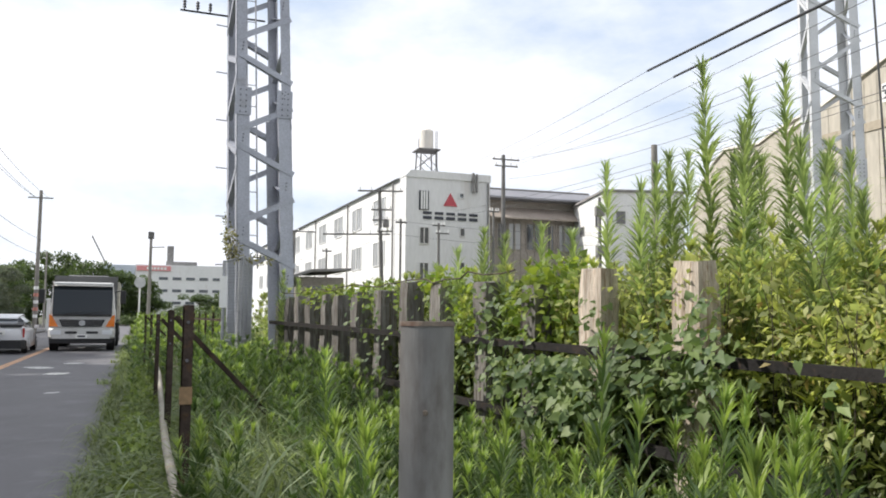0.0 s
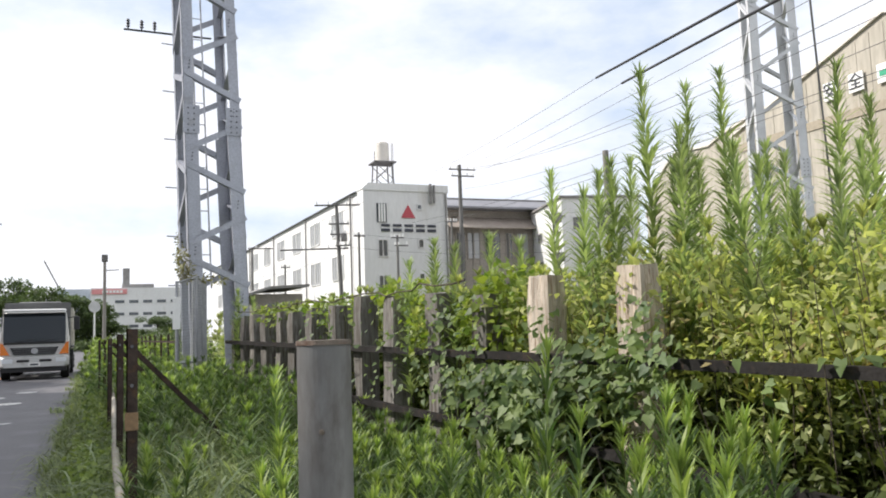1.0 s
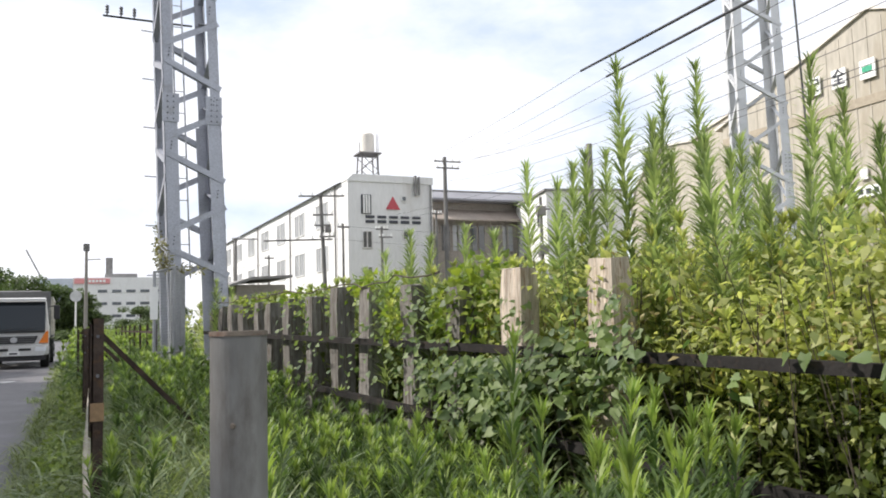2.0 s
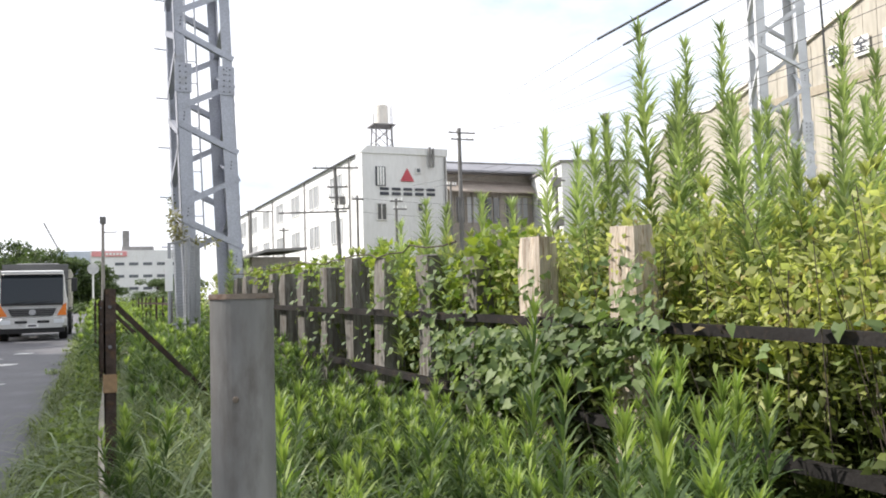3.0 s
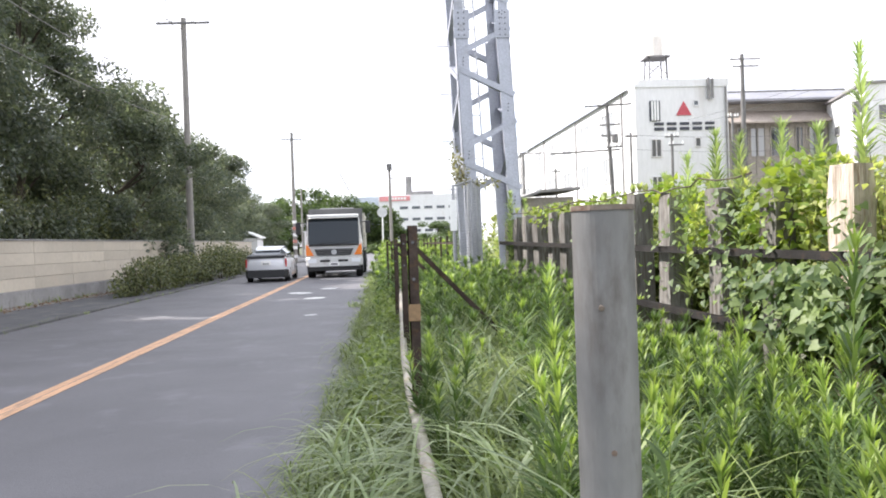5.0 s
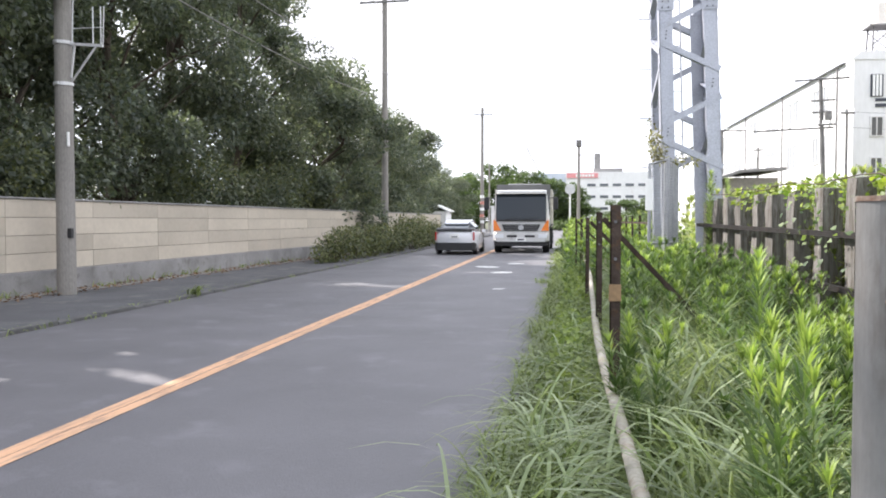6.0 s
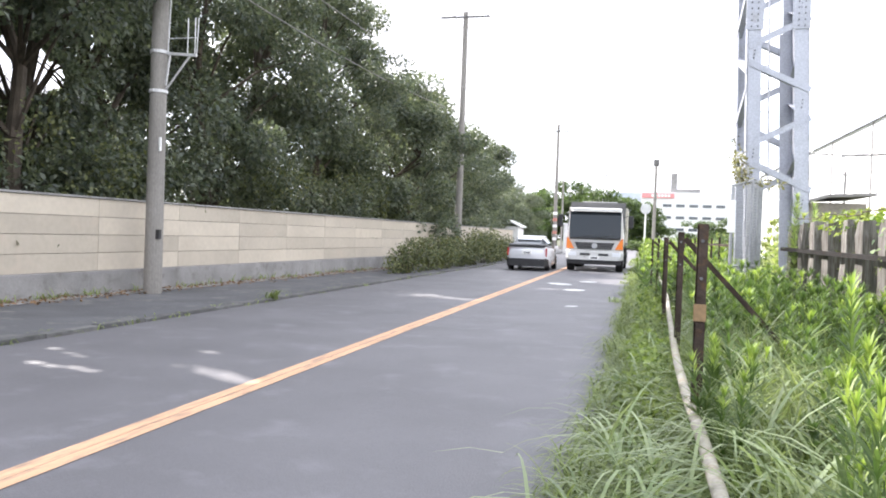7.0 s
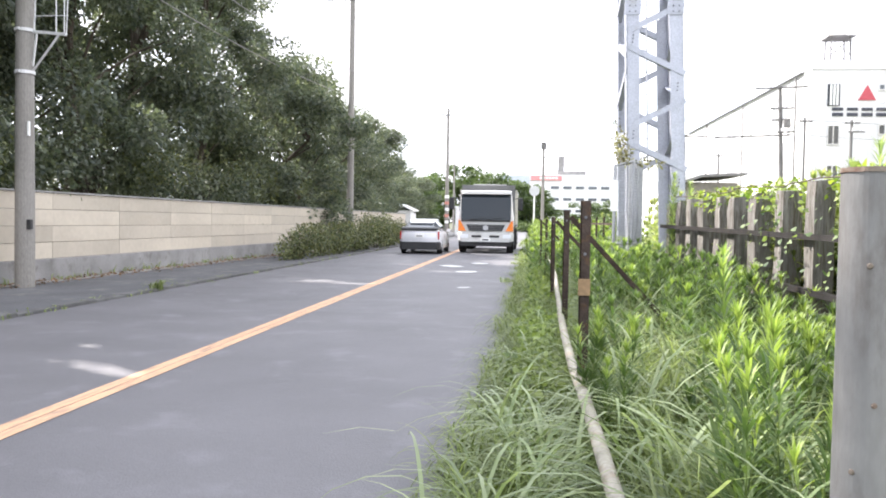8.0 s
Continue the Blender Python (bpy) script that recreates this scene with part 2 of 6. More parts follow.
# albedo raised in place of a stronger sun on the thicket
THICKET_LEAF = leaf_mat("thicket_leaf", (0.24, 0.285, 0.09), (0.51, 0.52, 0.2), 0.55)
STEM = leaf_mat("weed_stem", (0.13, 0.19, 0.04), (0.17, 0.23, 0.06), 0.1)
GRASS = leaf_mat("grass_blade", (0.115, 0.155, 0.055), (0.265, 0.315, 0.115), 0.4, 0.45)
GRASS_PALE = leaf_mat("pale_grass_blade", (0.17, 0.225, 0.105), (0.33, 0.385, 0.22), 0.4, 0.4)
VINE = leaf_mat("vine_leaf", (0.055, 0.1, 0.035), (0.2, 0.26, 0.085), 0.4, 0.55)
TREE_LEAF = leaf_mat("tree_leaf", (0.075, 0.095, 0.08), (0.165, 0.185, 0.13), 0.45, 0.45)
HEDGE_LEAF = leaf_mat("hedge_leaf", (0.05, 0.07, 0.035), (0.18, 0.19, 0.075), 0.3, 0.5)
FAR_LEAF = leaf_mat("far_leaf", (0.04, 0.07, 0.02), (0.12, 0.17, 0.05), 0.3, 0.5)

for m in (RAILBAR, RUST, SLEEPER):
    m.node_tree.nodes["Principled BSDF"].inputs["Specular IOR Level"].default_value = 0.12


# ---- builders ----
def to_mesh(name, bm, material, smooth=False):
    me = bpy.data.meshes.new(name)
    bm.to_mesh(me)
    bm.free()
    me.materials.append(material)
    if smooth:
        me.shade_smooth()
    return me


def part(name, bm, material, parent, label="", smooth=False):
    """Links a bmesh as one mesh object under a thing or a part."""
    ob = new(name, to_mesh(name, bm, material, smooth))
    ob.parent = parent
    if label:
        ob["label"] = label
    return ob


def piece(name, me, parent, m=None):
    ob = new(name, me)
    ob.parent = parent
    if m is not None:
        ob.matrix_basis = m
    return ob


def thing(name, label, category, at=(0, 0, 0), rz=0, group="", kind=""):
    e = new(name)
    e.matrix_basis = pose(*at, 0, 0, rz)
    e.empty_display_size = 0.2
    return tagged(e, label, category, group, kind)


def box(x0, x1, y0, y1, z0, z1, bevel=0.0, bm=None):
    """An axis-aligned block between two corners, edges rounded by bevel."""
    own = bmesh.new()
    r = bmesh.ops.create_cube(own, size=1, matrix=Matrix.Translation(((x0 + x1) / 2, (y0 + y1) / 2, (z0 + z1) / 2)) @ Matrix.Diagonal((abs(x1 - x0), abs(y1 - y0), abs(z1 - z0), 1)))
    if bevel:
        bmesh.ops.bevel(own, geom=own.edges[:], offset=bevel, segments=2, affect="EDGES", profile=0.6)
    if bm is None:
        return own
    return join(bm, own)


def join(bm, other):
    """Adds the other bmesh to bm."""
    me = bpy.data.meshes.new("joined")
    other.to_mesh(me)
    other.free()
    bm.from_mesh(me)
    bpy.data.meshes.remove(me)
    return bm


def along(p0, p1):
    """The pose at p0 whose z runs to p1."""
    p0, p1 = Vector(p0), Vector(p1)
    return Matrix.Translation(p0) @ (p1 - p0).to_track_quat("Z", "Y").to_matrix().to_4x4(), (p1 - p0).length


def tube(bm, p0, p1, r0, r1=None, seg=8):
    r1 = r0 if r1 is None else r1
    m, h = along(p0, p1)
    bmesh.ops.create_cone(bm, cap_ends=True, segments=seg, radius1=r0, radius2=r1, depth=h, matrix=m @ Matrix.Translation((0, 0, h / 2)))
    return bm


def bar(bm, p0, p1, w, d):
    """A flat bar from p0 to p1."""
    m, h = along(p0, p1)
    bmesh.ops.create_cube(bm, size=1, matrix=m @ Matrix.Translation((0, 0, h / 2)) @ Matrix.Diagonal((w, d, h, 1)))
    return bm


def angle_bar(bm, p0, p1, w, t, sx=1, sy=1):
    """A steel angle from p0 to p1, its legs towards +x*sx and +y*sy."""
    p0, p1 = Vector(p0), Vector(p1)
    z = (p1 - p0).normalized()
    x = (Vector((1, 0, 0)) - z * z.x).normalized() * sx
    y = (Vector((0, 1, 0)) - z * z.y).normalized() * sy
    for a, b in ((x, y), (y, x)):
        vs = []
        for base in (p0, p1):
            for u, v in ((0, 0), (w, 0), (w, t), (0, t)):
                vs.append(bm.verts.new(base + a * u + b * v))
        for f in ((0, 1, 2, 3), (7, 6, 5, 4), (0, 4, 5, 1), (1, 5, 6, 2), (2, 6, 7, 3), (3, 7, 4, 0)):
            bm.faces.new([vs[i] for i in f])
    return bm


def finish(bm):
    bmesh.ops.recalc_face_normals(bm, faces=bm.faces[:])
    return bm


def prism(points, axis, a, b, bm=None):
    """A polygon (u, v) drawn out from a to b along axis x, y or z."""
    bm = bm or bmesh.new()
    put = {"x": lambda u, v, w: (w, u, v), "y": lambda u, v, w: (u, w, v), "z": lambda u, v, w: (u, v, w)}[axis]
    ra, rb = [bm.verts.new(put(u, v, a)) for u, v in points], [bm.verts.new(put(u, v, b)) for u, v in points]
    bm.faces.new(ra)
    bm.faces.new(rb[::-1])
    for i in range(len(points)):
        j = (i + 1) % len(points)
        bm.faces.new((ra[j], ra[i], rb[i], rb[j]))
    return finish(bm)


class Soup:
    """Many small leaves or blades, gathered as arrays and joined into one mesh."""

    def __init__(self):
        self.v, self.f, self.n = [], [], 0

    def leaves(self, shape, at, way, up, length, width):
        tv, tf = shape
        way = way / np.linalg.norm(way, axis=1)[:, None]
        up = up - (up * way).sum(1)[:, None] * way
        up = up / (np.linalg.norm(up, axis=1)[:, None] + 1e-9)
        side = np.cross(way, up)
        v = at[:, None, :] + length[:, None, None] * (tv[None, :, 1, None] * way[:, None, :] + tv[None, :, 2, None] * up[:, None, :]) + width[:, None, None] * tv[None, :, 0, None] * side[:, None, :]
        self.raw(v.reshape(-1, 3), (tf[None] + (np.arange(len(at)) * len(tv))[:, None, None]).reshape(-1, 3))

    def raw(self, v, f):
        self.v.append(v)
        self.f.append(f + self.n)
        self.n += len(v)

    def stem(self, pts, r0, r1, seg=4):
        pts = np.asarray(pts, float)
        k = len(pts)
        a = np.arange(seg) * 2 * np.pi / seg
        r = np.linspace(r0, r1, k)
        v = pts[:, None, :] + r[:, None, None] * np.stack([np.cos(a), np.sin(a), 0 * a], 1)[None]
        f = []
        for i in range(k - 1):
            for j in range(seg):
                q = (j + 1) % seg
                f += [(i * seg + j, i * seg + q, (i + 1) * seg + q), (i * seg + j, (i + 1) * seg + q, (i + 1) * seg + j)]
        self.raw(v.reshape(-1, 3), np.array(f))

    def mesh(self, name, material):
        v, f = np.concatenate(self.v), np.concatenate(self.f)
        me = bpy.data.meshes.new(name)
        me.vertices.add(len(v))
        me.vertices.foreach_set("co", v.astype(np.float32).ravel())
        me.loops.add(len(f) * 3)
        me.loops.foreach_set("vertex_index", f.astype(np.int32).ravel())
        me.polygons.add(len(f))
        me.polygons.foreach_set("loop_start", np.arange(0, len(f) * 3, 3, dtype=np.int32))
        me.update(calc_edges=True)
        me.validate()
        me.materials.append(material)
        return me


LANCE = (np.array([[0, 0, 0], [-.5, .35, .03], [.5, .35, .03], [-.36, .7, 0], [.36, .7, 0], [0, 1, -.12]]), np.array([[0, 2, 1], [1, 2, 4], [1, 4, 3], [3, 4, 5]]))
OVAL = (np.array([[0, 0, 0], [-.5, .45, .1], [.5, .45, .1], [0, 1, -.08]]), np.array([[0, 2, 1], [1, 2, 3]]))
HEART = (np.array([[0, .08, 0], [-.38, -.06, .02], [-.52, .3, .05], [-.26, .68, 0], [0, 1.05, -.12], [.26, .68, 0], [.52, .3, .05], [.38, -.06, .02]]),
         np.array([[0, 2, 1], [0, 3, 2], [0, 4, 3], [0, 5, 4], [0, 6, 5], [0, 7, 6]]))
rng = np.random.default_rng(7)


def stalk(leaves, tips, stems, at, h, lean, n, size, fat=0.16, low=0.12, tip=0.14, up_angle=0.55):
    """One upright weed with whorled narrow leaves: side leaves, a lighter tip and a stem."""
    at = np.array(at, float)
    bend = lambda t: at + np.stack([lean[0] * t ** 2, lean[1] * t ** 2, h * t], -1)
    stems.stem(bend(np.linspace(0, 0.97, 5)), 0.004 + 0.0016 * h, 0.002, 3)
    t = np.sort(rng.uniform(low, 1 - tip * 0.3, n))
    a = np.arange(n) * 2.4 + rng.uniform(0, 6) + rng.normal(0, 0.3, n)
    e = up_angle + 0.5 * np.clip((t - 0.75) / 0.25, 0, 1) + rng.normal(0, 0.16, n)
    way = np.stack([np.cos(a) * np.cos(e), np.sin(a) * np.cos(e), np.sin(e)], 1)
    up = np.stack([-np.cos(a) * np.sin(e), -np.sin(a) * np.sin(e), np.cos(e)], 1)
    ln = size * (0.75 + 0.4 * np.sin(np.clip(t, 0, 1) * 3.0)) * (1 - 0.35 * np.clip((t - 0.8) / 0.2, 0, 1)) * rng.uniform(0.75, 1.15, n)
    top = t > 1 - tip
    for soup, pick in ((leaves, ~top), (tips, top)):
        if pick.any():
            soup.leaves(LANCE, bend(t[pick]), way[pick], up[pick], ln[pick], ln[pick] * fat)
    k = 18
    a = np.arange(k) * 2.4
    e = rng.uniform(0.9, 1.35, k)
    way = np.stack([np.cos(a) * np.cos(e), np.sin(a) * np.cos(e), np.sin(e)], 1)
    up = np.stack([-np.cos(a) * np.sin(e), -np.sin(a) * np.sin(e), np.cos(e)], 1)
    ln = size * rng.uniform(0.45, 0.75, k)
    tips.leaves(LANCE, bend(np.full(k, 0.965)), way, up, ln, ln * fat)


def blades(soup, at, count, length, spread, width):
    """A tuft of arching grass blades."""
    at = np.array(at, float)
    seg = 8
    a = rng.uniform(0, 2 * np.pi, count)
    tilt = rng.uniform(0.05, spread, count)
    ln = length * rng.uniform(0.6, 1.15, count)
    droop = rng.uniform(1.5, 3.0, count)
    base = at + np.stack([rng.normal(0, 0.05, count), rng.normal(0, 0.05, count), np.zeros(count)], 1)
    s = np.linspace(0, 1, seg)
    ang = tilt[:, None] + droop[:, None] * s[None] ** 1.05
    dr = np.sin(ang) * ln[:, None] / (seg - 1)
    dz = np.cos(ang) * ln[:, None] / (seg - 1)
    r, z = np.cumsum(dr, 1) - dr, np.cumsum(dz, 1) - dz
    centre = base[:, None, :] + np.stack([np.cos(a)[:, None] * r, np.sin(a)[:, None] * r, z], 2)
    sd = np.stack([-np.sin(a), np.cos(a), np.zeros(count)], 1)
    wd = width * (1 - s ** 2.2) * 0.5 + 0.0006
    left = centre + sd[:, None, :] * wd[None, :, None]
    right = centre - sd[:, None, :] * wd[None, :, None]
    v = np.stack([left, right], 2).reshape(count, -1, 3)
    f = []
    for i in range(seg - 1):
        f += [(2 * i, 2 * i + 1, 2 * i + 3), (2 * i, 2 * i + 3, 2 * i + 2)]
    f = np.array(f)
    soup.raw(v.reshape(-1, 3), (f[None] + (np.arange(count) * 2 * seg)[:, None, None]).reshape(-1, 3))


def puff(soup, centre, radii, n, size, shape=OVAL, fat=0.6, shell=0.55):
    """Leaves scattered through an ellipsoid, thicker towards its skin."""
    d = rng.normal(0, 1, (n, 3))
    d /= np.linalg.norm(d, axis=1)[:, None]
    r = shell + (1 - shell) * rng.uniform(0, 1, n) ** 0.6
    at = np.array(centre) + d * r[:, None] * np.array(radii)
    way = d + rng.normal(0, 0.7, (n, 3)) + np.array([0, 0, -0.25])
    up = d * 0.6 + rng.normal(0, 0.5, (n, 3)) + np.array([0, 0, 0.9])
    ln = size * rng.uniform(0.6, 1.3, n)
    soup.leaves(shape, at, way, up, ln, ln * fat)


def road_shift(y):
    """How far the road has swung to the left at y."""
    return -0.038 * (y - 3)


def strip(x0, x1, ys, z, wobble=0.0):
    """A ribbon that follows the road."""
    bm = bmesh.new()
    last = None
    for y in ys:
        s = road_shift(y)
        pair = [bm.verts.new((x + s + (random.uniform(-wobble, wobble) if wobble else 0), y, z)) for x in (x0, x1)]
        if last:
            bm.faces.new((last[0], last[1], pair[1], pair[0]))
        last = pair
    return finish(bm)

# ---- the ground and the road ----
bm = bmesh.new()
bmesh.ops.create_grid(bm, x_segments=60, y_segments=60, size=2500)
for v in bm.verts:
    v.co.z = -0.06
tagged(new("ground", to_mesh("ground", bm, SOIL)), "grassy brown soil under the weeds", "ground", kind="structure")
YS = [-60, -40, -20, -10] + [i * 2.0 for i in range(-3, 66)]
road = tagged(new("road", to_mesh("road", strip(-7.02, -0.35, YS, 0.0), ASPHALT)), "two-lane grey asphalt road with faint wear", "road", kind="structure")
base = tagged(new("road_bed", to_mesh("road_bed", box(-60, 60, 124, 131, -0.055, -0.012), ASPHALT)), "asphalt of the crossing at the road's end", "road", kind="structure")
for x in (-3.575, -3.455):
    tagged(new("centre_line", to_mesh("centre_line", strip(x, x + 0.11, YS, 0.005, 0.004), ORANGE)), "worn orange no-passing line along the road", "road marking", kind="structure")
pavement = tagged(new("pavement", to_mesh("pavement", strip(-11.4, -7.1, YS, 0.05), PAVING)), "dark patched asphalt sidewalk along the wall", "pavement", kind="structure")
kerb = thing("kerb", "low grimy concrete kerb of the sidewalk", "kerb", kind="structure")
me = to_mesh("kerbstone", box(-0.075, 0.075, 0.0, 0.985, -0.06, 0.058, 0.012), KERB)
for i in range(3, 62):
    y = i * 1.0
    piece("kerbstone", me, kerb, pose(-7.06 + road_shift(y), y, random.uniform(-0.014, 0.004), 0, 0, random.uniform(-0.4, 0.4) + math.degrees(math.atan(0.038))))
# ragged pale patches lying just above the asphalt
bm = bmesh.new()
for x, y, l, w, turn in ((-2.55, 22.4, 0.5, 0.62, 70), (-3.3, 25.0, 0.95, 0.55, 35), (-2.65, 27.0, 0.5, 0.6, 60), (-2.6, 38, 0.8, 0.4, 40), (-2.0, 17.0, 0.2, 0.3, 60)):
    m = pose(x, y, 0.006, 0, 0, turn)
    k = 9
    top = [(-w / 2 * (1 - (i / (k - 1) * 2 - 1) ** 4 * 0.5) + random.uniform(-0.07, 0.07), (i / (k - 1) - 0.5) * l) for i in range(k)]
    low = [(w / 2 * (1 - (i / (k - 1) * 2 - 1) ** 4 * 0.5) + random.uniform(-0.07, 0.07), (i / (k - 1) - 0.5) * l) for i in range(k)]
    a, b = [bm.verts.new(m @ Vector((u, v, 0))) for u, v in top], [bm.verts.new(m @ Vector((u, v, 0))) for u, v in low]
    for i in range(k - 1):
        bm.faces.new((a[i], b[i], b[i + 1], a[i + 1]))
tagged(new("road_marking", to_mesh("road_marking", finish(bm), PALE_PATCH)), "ragged mottled pale patches on the asphalt", "road marking", kind="structure")


# ---- the panel wall across the road ----
wall = thing("wall_west", "cream precast concrete panel wall on a grey footing", "wall", kind="structure")
part("footing", box(-10.52, -10.22, -10, 52, -0.05, 0.5, 0.015), CONCRETE, wall, "stained grey concrete footing")
part("gutter", box(-10.222, -9.98, -10, 52, -0.05, 0.075, 0.012), CONCRETE, wall, "low concrete gutter edge along the footing")
part("backing", box(-10.4, -10.372, -10, 52, 0.45, 1.83), BED_GREY, wall, "dark joint backing behind the panels")
BAY = 2.55
for row in range(4):
    me = to_mesh("panel", box(-0.03, 0.03, 0.003, BAY - 0.003, 0.004, 0.329, 0.004), PANEL)
    for i in range(24):
        piece("panel", me, wall, pose(-10.33 + random.uniform(-0.004, 0.004), -7.66 + i * BAY, 0.5 + row * 0.333))
for i in range(25):
    part("wall_post", box(-10.47, -10.365, -7.66 + i * BAY - 0.06, -7.66 + i * BAY + 0.06, 0.45, 1.83), CONCRETE, wall)
part("coping", box(-10.42, -10.27, -10, 54, 1.836, 1.875, 0.008), CONCRETE, wall, "thin weathered coping")
# leaf litter along the foot of the wall
litter = Soup()
n = 1700
at = np.stack([rng.normal(-9.98, 0.2, n).clip(-10.2, -9.4), 8 + 24 * rng.uniform(0, 1, n) ** 1.5, rng.uniform(0.08, 0.105, n)], 1)
litter.leaves(OVAL, at, rng.normal(0, 1, (n, 3)) * [1, 1, 0.3], rng.normal(0, 0.4, (n, 3)) + [0, 0, 1], rng.uniform(0.05, 0.1, n), rng.uniform(0.03, 0.05, n))
tagged(new("leaf_litter", litter.mesh("leaf_litter", mat("dry_leaf", (0.2, 0.12, 0.06), 0.9, 3, 0.3, 30, 0.1))), "dry brown leaves along the foot of the wall", "leaf litter", kind="stuff")


# ---- poles and wires along the road ----
def utility_pole(x, y, h, r, label, lean=0.0):
    p = thing("utility_pole", label, "utility pole", (x, y, 0), group="poles along the road")
    p.matrix_basis = pose(x, y, 0, 0, lean, 0)
    part("shaft", tube(bmesh.new(), (0, 0, -0.2), (0, 0, h), r, r * 0.72, 20), POLE, p, smooth=False)
    return p


pole = utility_pole(-9.75, 13.65, 11.5, 0.175, "grey concrete utility pole with steel bands and a bracket")
for z in (4.74, 3.98, 5.95):
    b = bmesh.new()
    tube(b, (0, 0, z - 0.03), (0, 0, z + 0.03), 0.178, 0.178, 20)
    band = part("band", b, BAND, pole, "pale steel band")
    part("clamp", box(-0.03, 0.03, -0.215, -0.165, z - 0.025, z + 0.025, 0.004), BAND, band)
b = bmesh.new()
bar(b, (0.17, 0, 4.72), (0.82, 0, 4.66), 0.05, 0.05)
bar(b, (0.17, 0, 4.02), (0.68, 0, 4.66), 0.03, 0.03)
bar(b, (0.16, 0, 4.1), (0.24, 0, 4.7), 0.03, 0.03)
part("bracket", b, BAND, pole, "galvanised step bracket")
b = bmesh.new()
for x in (0.62, 0.78, 0.82):
    tube(b, (x, 0, 4.68), (x + (0.03 if x > 0.8 else 0), 0, 5.38), 0.012, 0.012, 6)
tube(b, (0.2, 0, 5.0), (0.82, 0, 5.0), 0.01, 0.01, 6)
tube(b, (0.19, 0, 4.74), (0.23, 0, 6.0), 0.014, 0.014, 6)
part("guard_rod", b, BAND, pole)
part("tag", box(0.135, 0.172, -0.13, -0.09, 2.82, 3.08), SIGN_WHITE, pole, "white pole tag")
part("box", box(0.12, 0.2, -0.13, -0.05, 1.12, 1.3, 0.01), BLACK_TRIM, pole, "small dark box")
pole2 = utility_pole(-9.9, 37.5, 12.0, 0.17, "tall slim concrete utility pole rising from the hedge")
b = bmesh.new()
for z in (11.75,):
    bar(b, (-1.2, -0.1, z), (1.2, -0.1, z), 0.09, 0.09)
part("crossarm", b, POLE_DARK, pole2)
for x in (-1.1, -0.5, 0.5, 1.1):
    part("insulator", tube(bmesh.new(), (x, -0.1, 11.79), (x, -0.1, 11.97), 0.045, 0.03, 8), SIGN_WHITE, pole2)
pole3 = utility_pole(-9.8, 70, 11.2, 0.17, "distant concrete utility pole beside the trees")
part("crossarm", bar(bmesh.new(), (-0.9, -0.1, 10.6), (0.9, -0.1, 10.6), 0.09, 0.09), POLE_DARK, pole3)
for i in range(5):
    part("stripe", tube(bmesh.new(), (0, 0, 1.2 + i * 0.55), (0, 0, 1.45 + i * 0.55), 0.176, 0.175, 14), mat("stripe_red", (0.5, 0.2, 0.16), 0.7) if i % 2 else SIGN_WHITE, pole3)
farpole = utility_pole(-1.3, 60, 7.15, 0.13, "slim dark pole beside the far grass verge")
part("lamp_arm", bar(bmesh.new(), (0, 0, 6.2), (0.9, 0, 6.25), 0.06, 0.06), POLE_DARK, farpole)
part("pole_head", box(-0.2, 0.2, -0.15, 0.15, 6.8, 7.3, 0.05), POLE_DARK, farpole)
sign_post = thing("road_sign", "pale round road sign on a white post, seen from behind", "road sign", (-1.85, 58, 0))
part("post", tube(bmesh.new(), (0, 0, -0.1), (0, 0, 4.0), 0.06, 0.06, 10), SIGN_WHITE, sign_post)
part("disc", tube(bmesh.new(), (0, -0.02, 3.65), (0, -0.06, 3.65), 0.36, 0.36, 24), BAND, sign_post)
slim = utility_pole(-12.6, 96, 8.2, 0.12, "thin far pole in front of the woods")


def wire(name, p0, p1, sag, r, label, group="overhead wires", skin=None):
    p0, p1 = Vector(p0), Vector(p1)
    cu = bpy.data.curves.new(name, "CURVE")
    cu.dimensions, cu.bevel_depth, cu.bevel_resolution = "3D", r, 1
    sp = cu.splines.new("POLY")
    sp.points.add(18)
    for i in range(19):
        t = i / 18
        sp.points[i].co = (*(p0.lerp(p1, t) - Vector((0, 0, 4 * sag * t * (1 - t)))), 1)
    cu.materials.append(skin or WIRE)
    return tagged(new(name, cu), label, "cable", group)


for dz, dx in ((0, -0.5), (0, 0.5), (-0.35, 0.05), (-3.4, 0.2), (-4.6, 0.2)):
    wire("overhead_wire", (-9.75 + dx, 13.65, 11.3 + dz), (-9.9 + dx, 37.5, 11.75 + dz), 0.35, 0.014, "weathered grey cable slung between the roadside poles", skin=ROAD_CABLE)
    wire("overhead_wire", (-9.9 + dx, 37.5, 11.75 + dz), (-9.8 + dx, 70, 10.7 + dz), 0.5, 0.014, "weathered grey cable slung between the roadside poles", skin=ROAD_CABLE)
    wire("overhead_wire", (-9.7 + dx, -22, 11.2 + dz), (-9.75 + dx, 13.65, 11.3 + dz), 0.4, 0.014, "weathered grey cable slung between the roadside poles", skin=ROAD_CABLE)


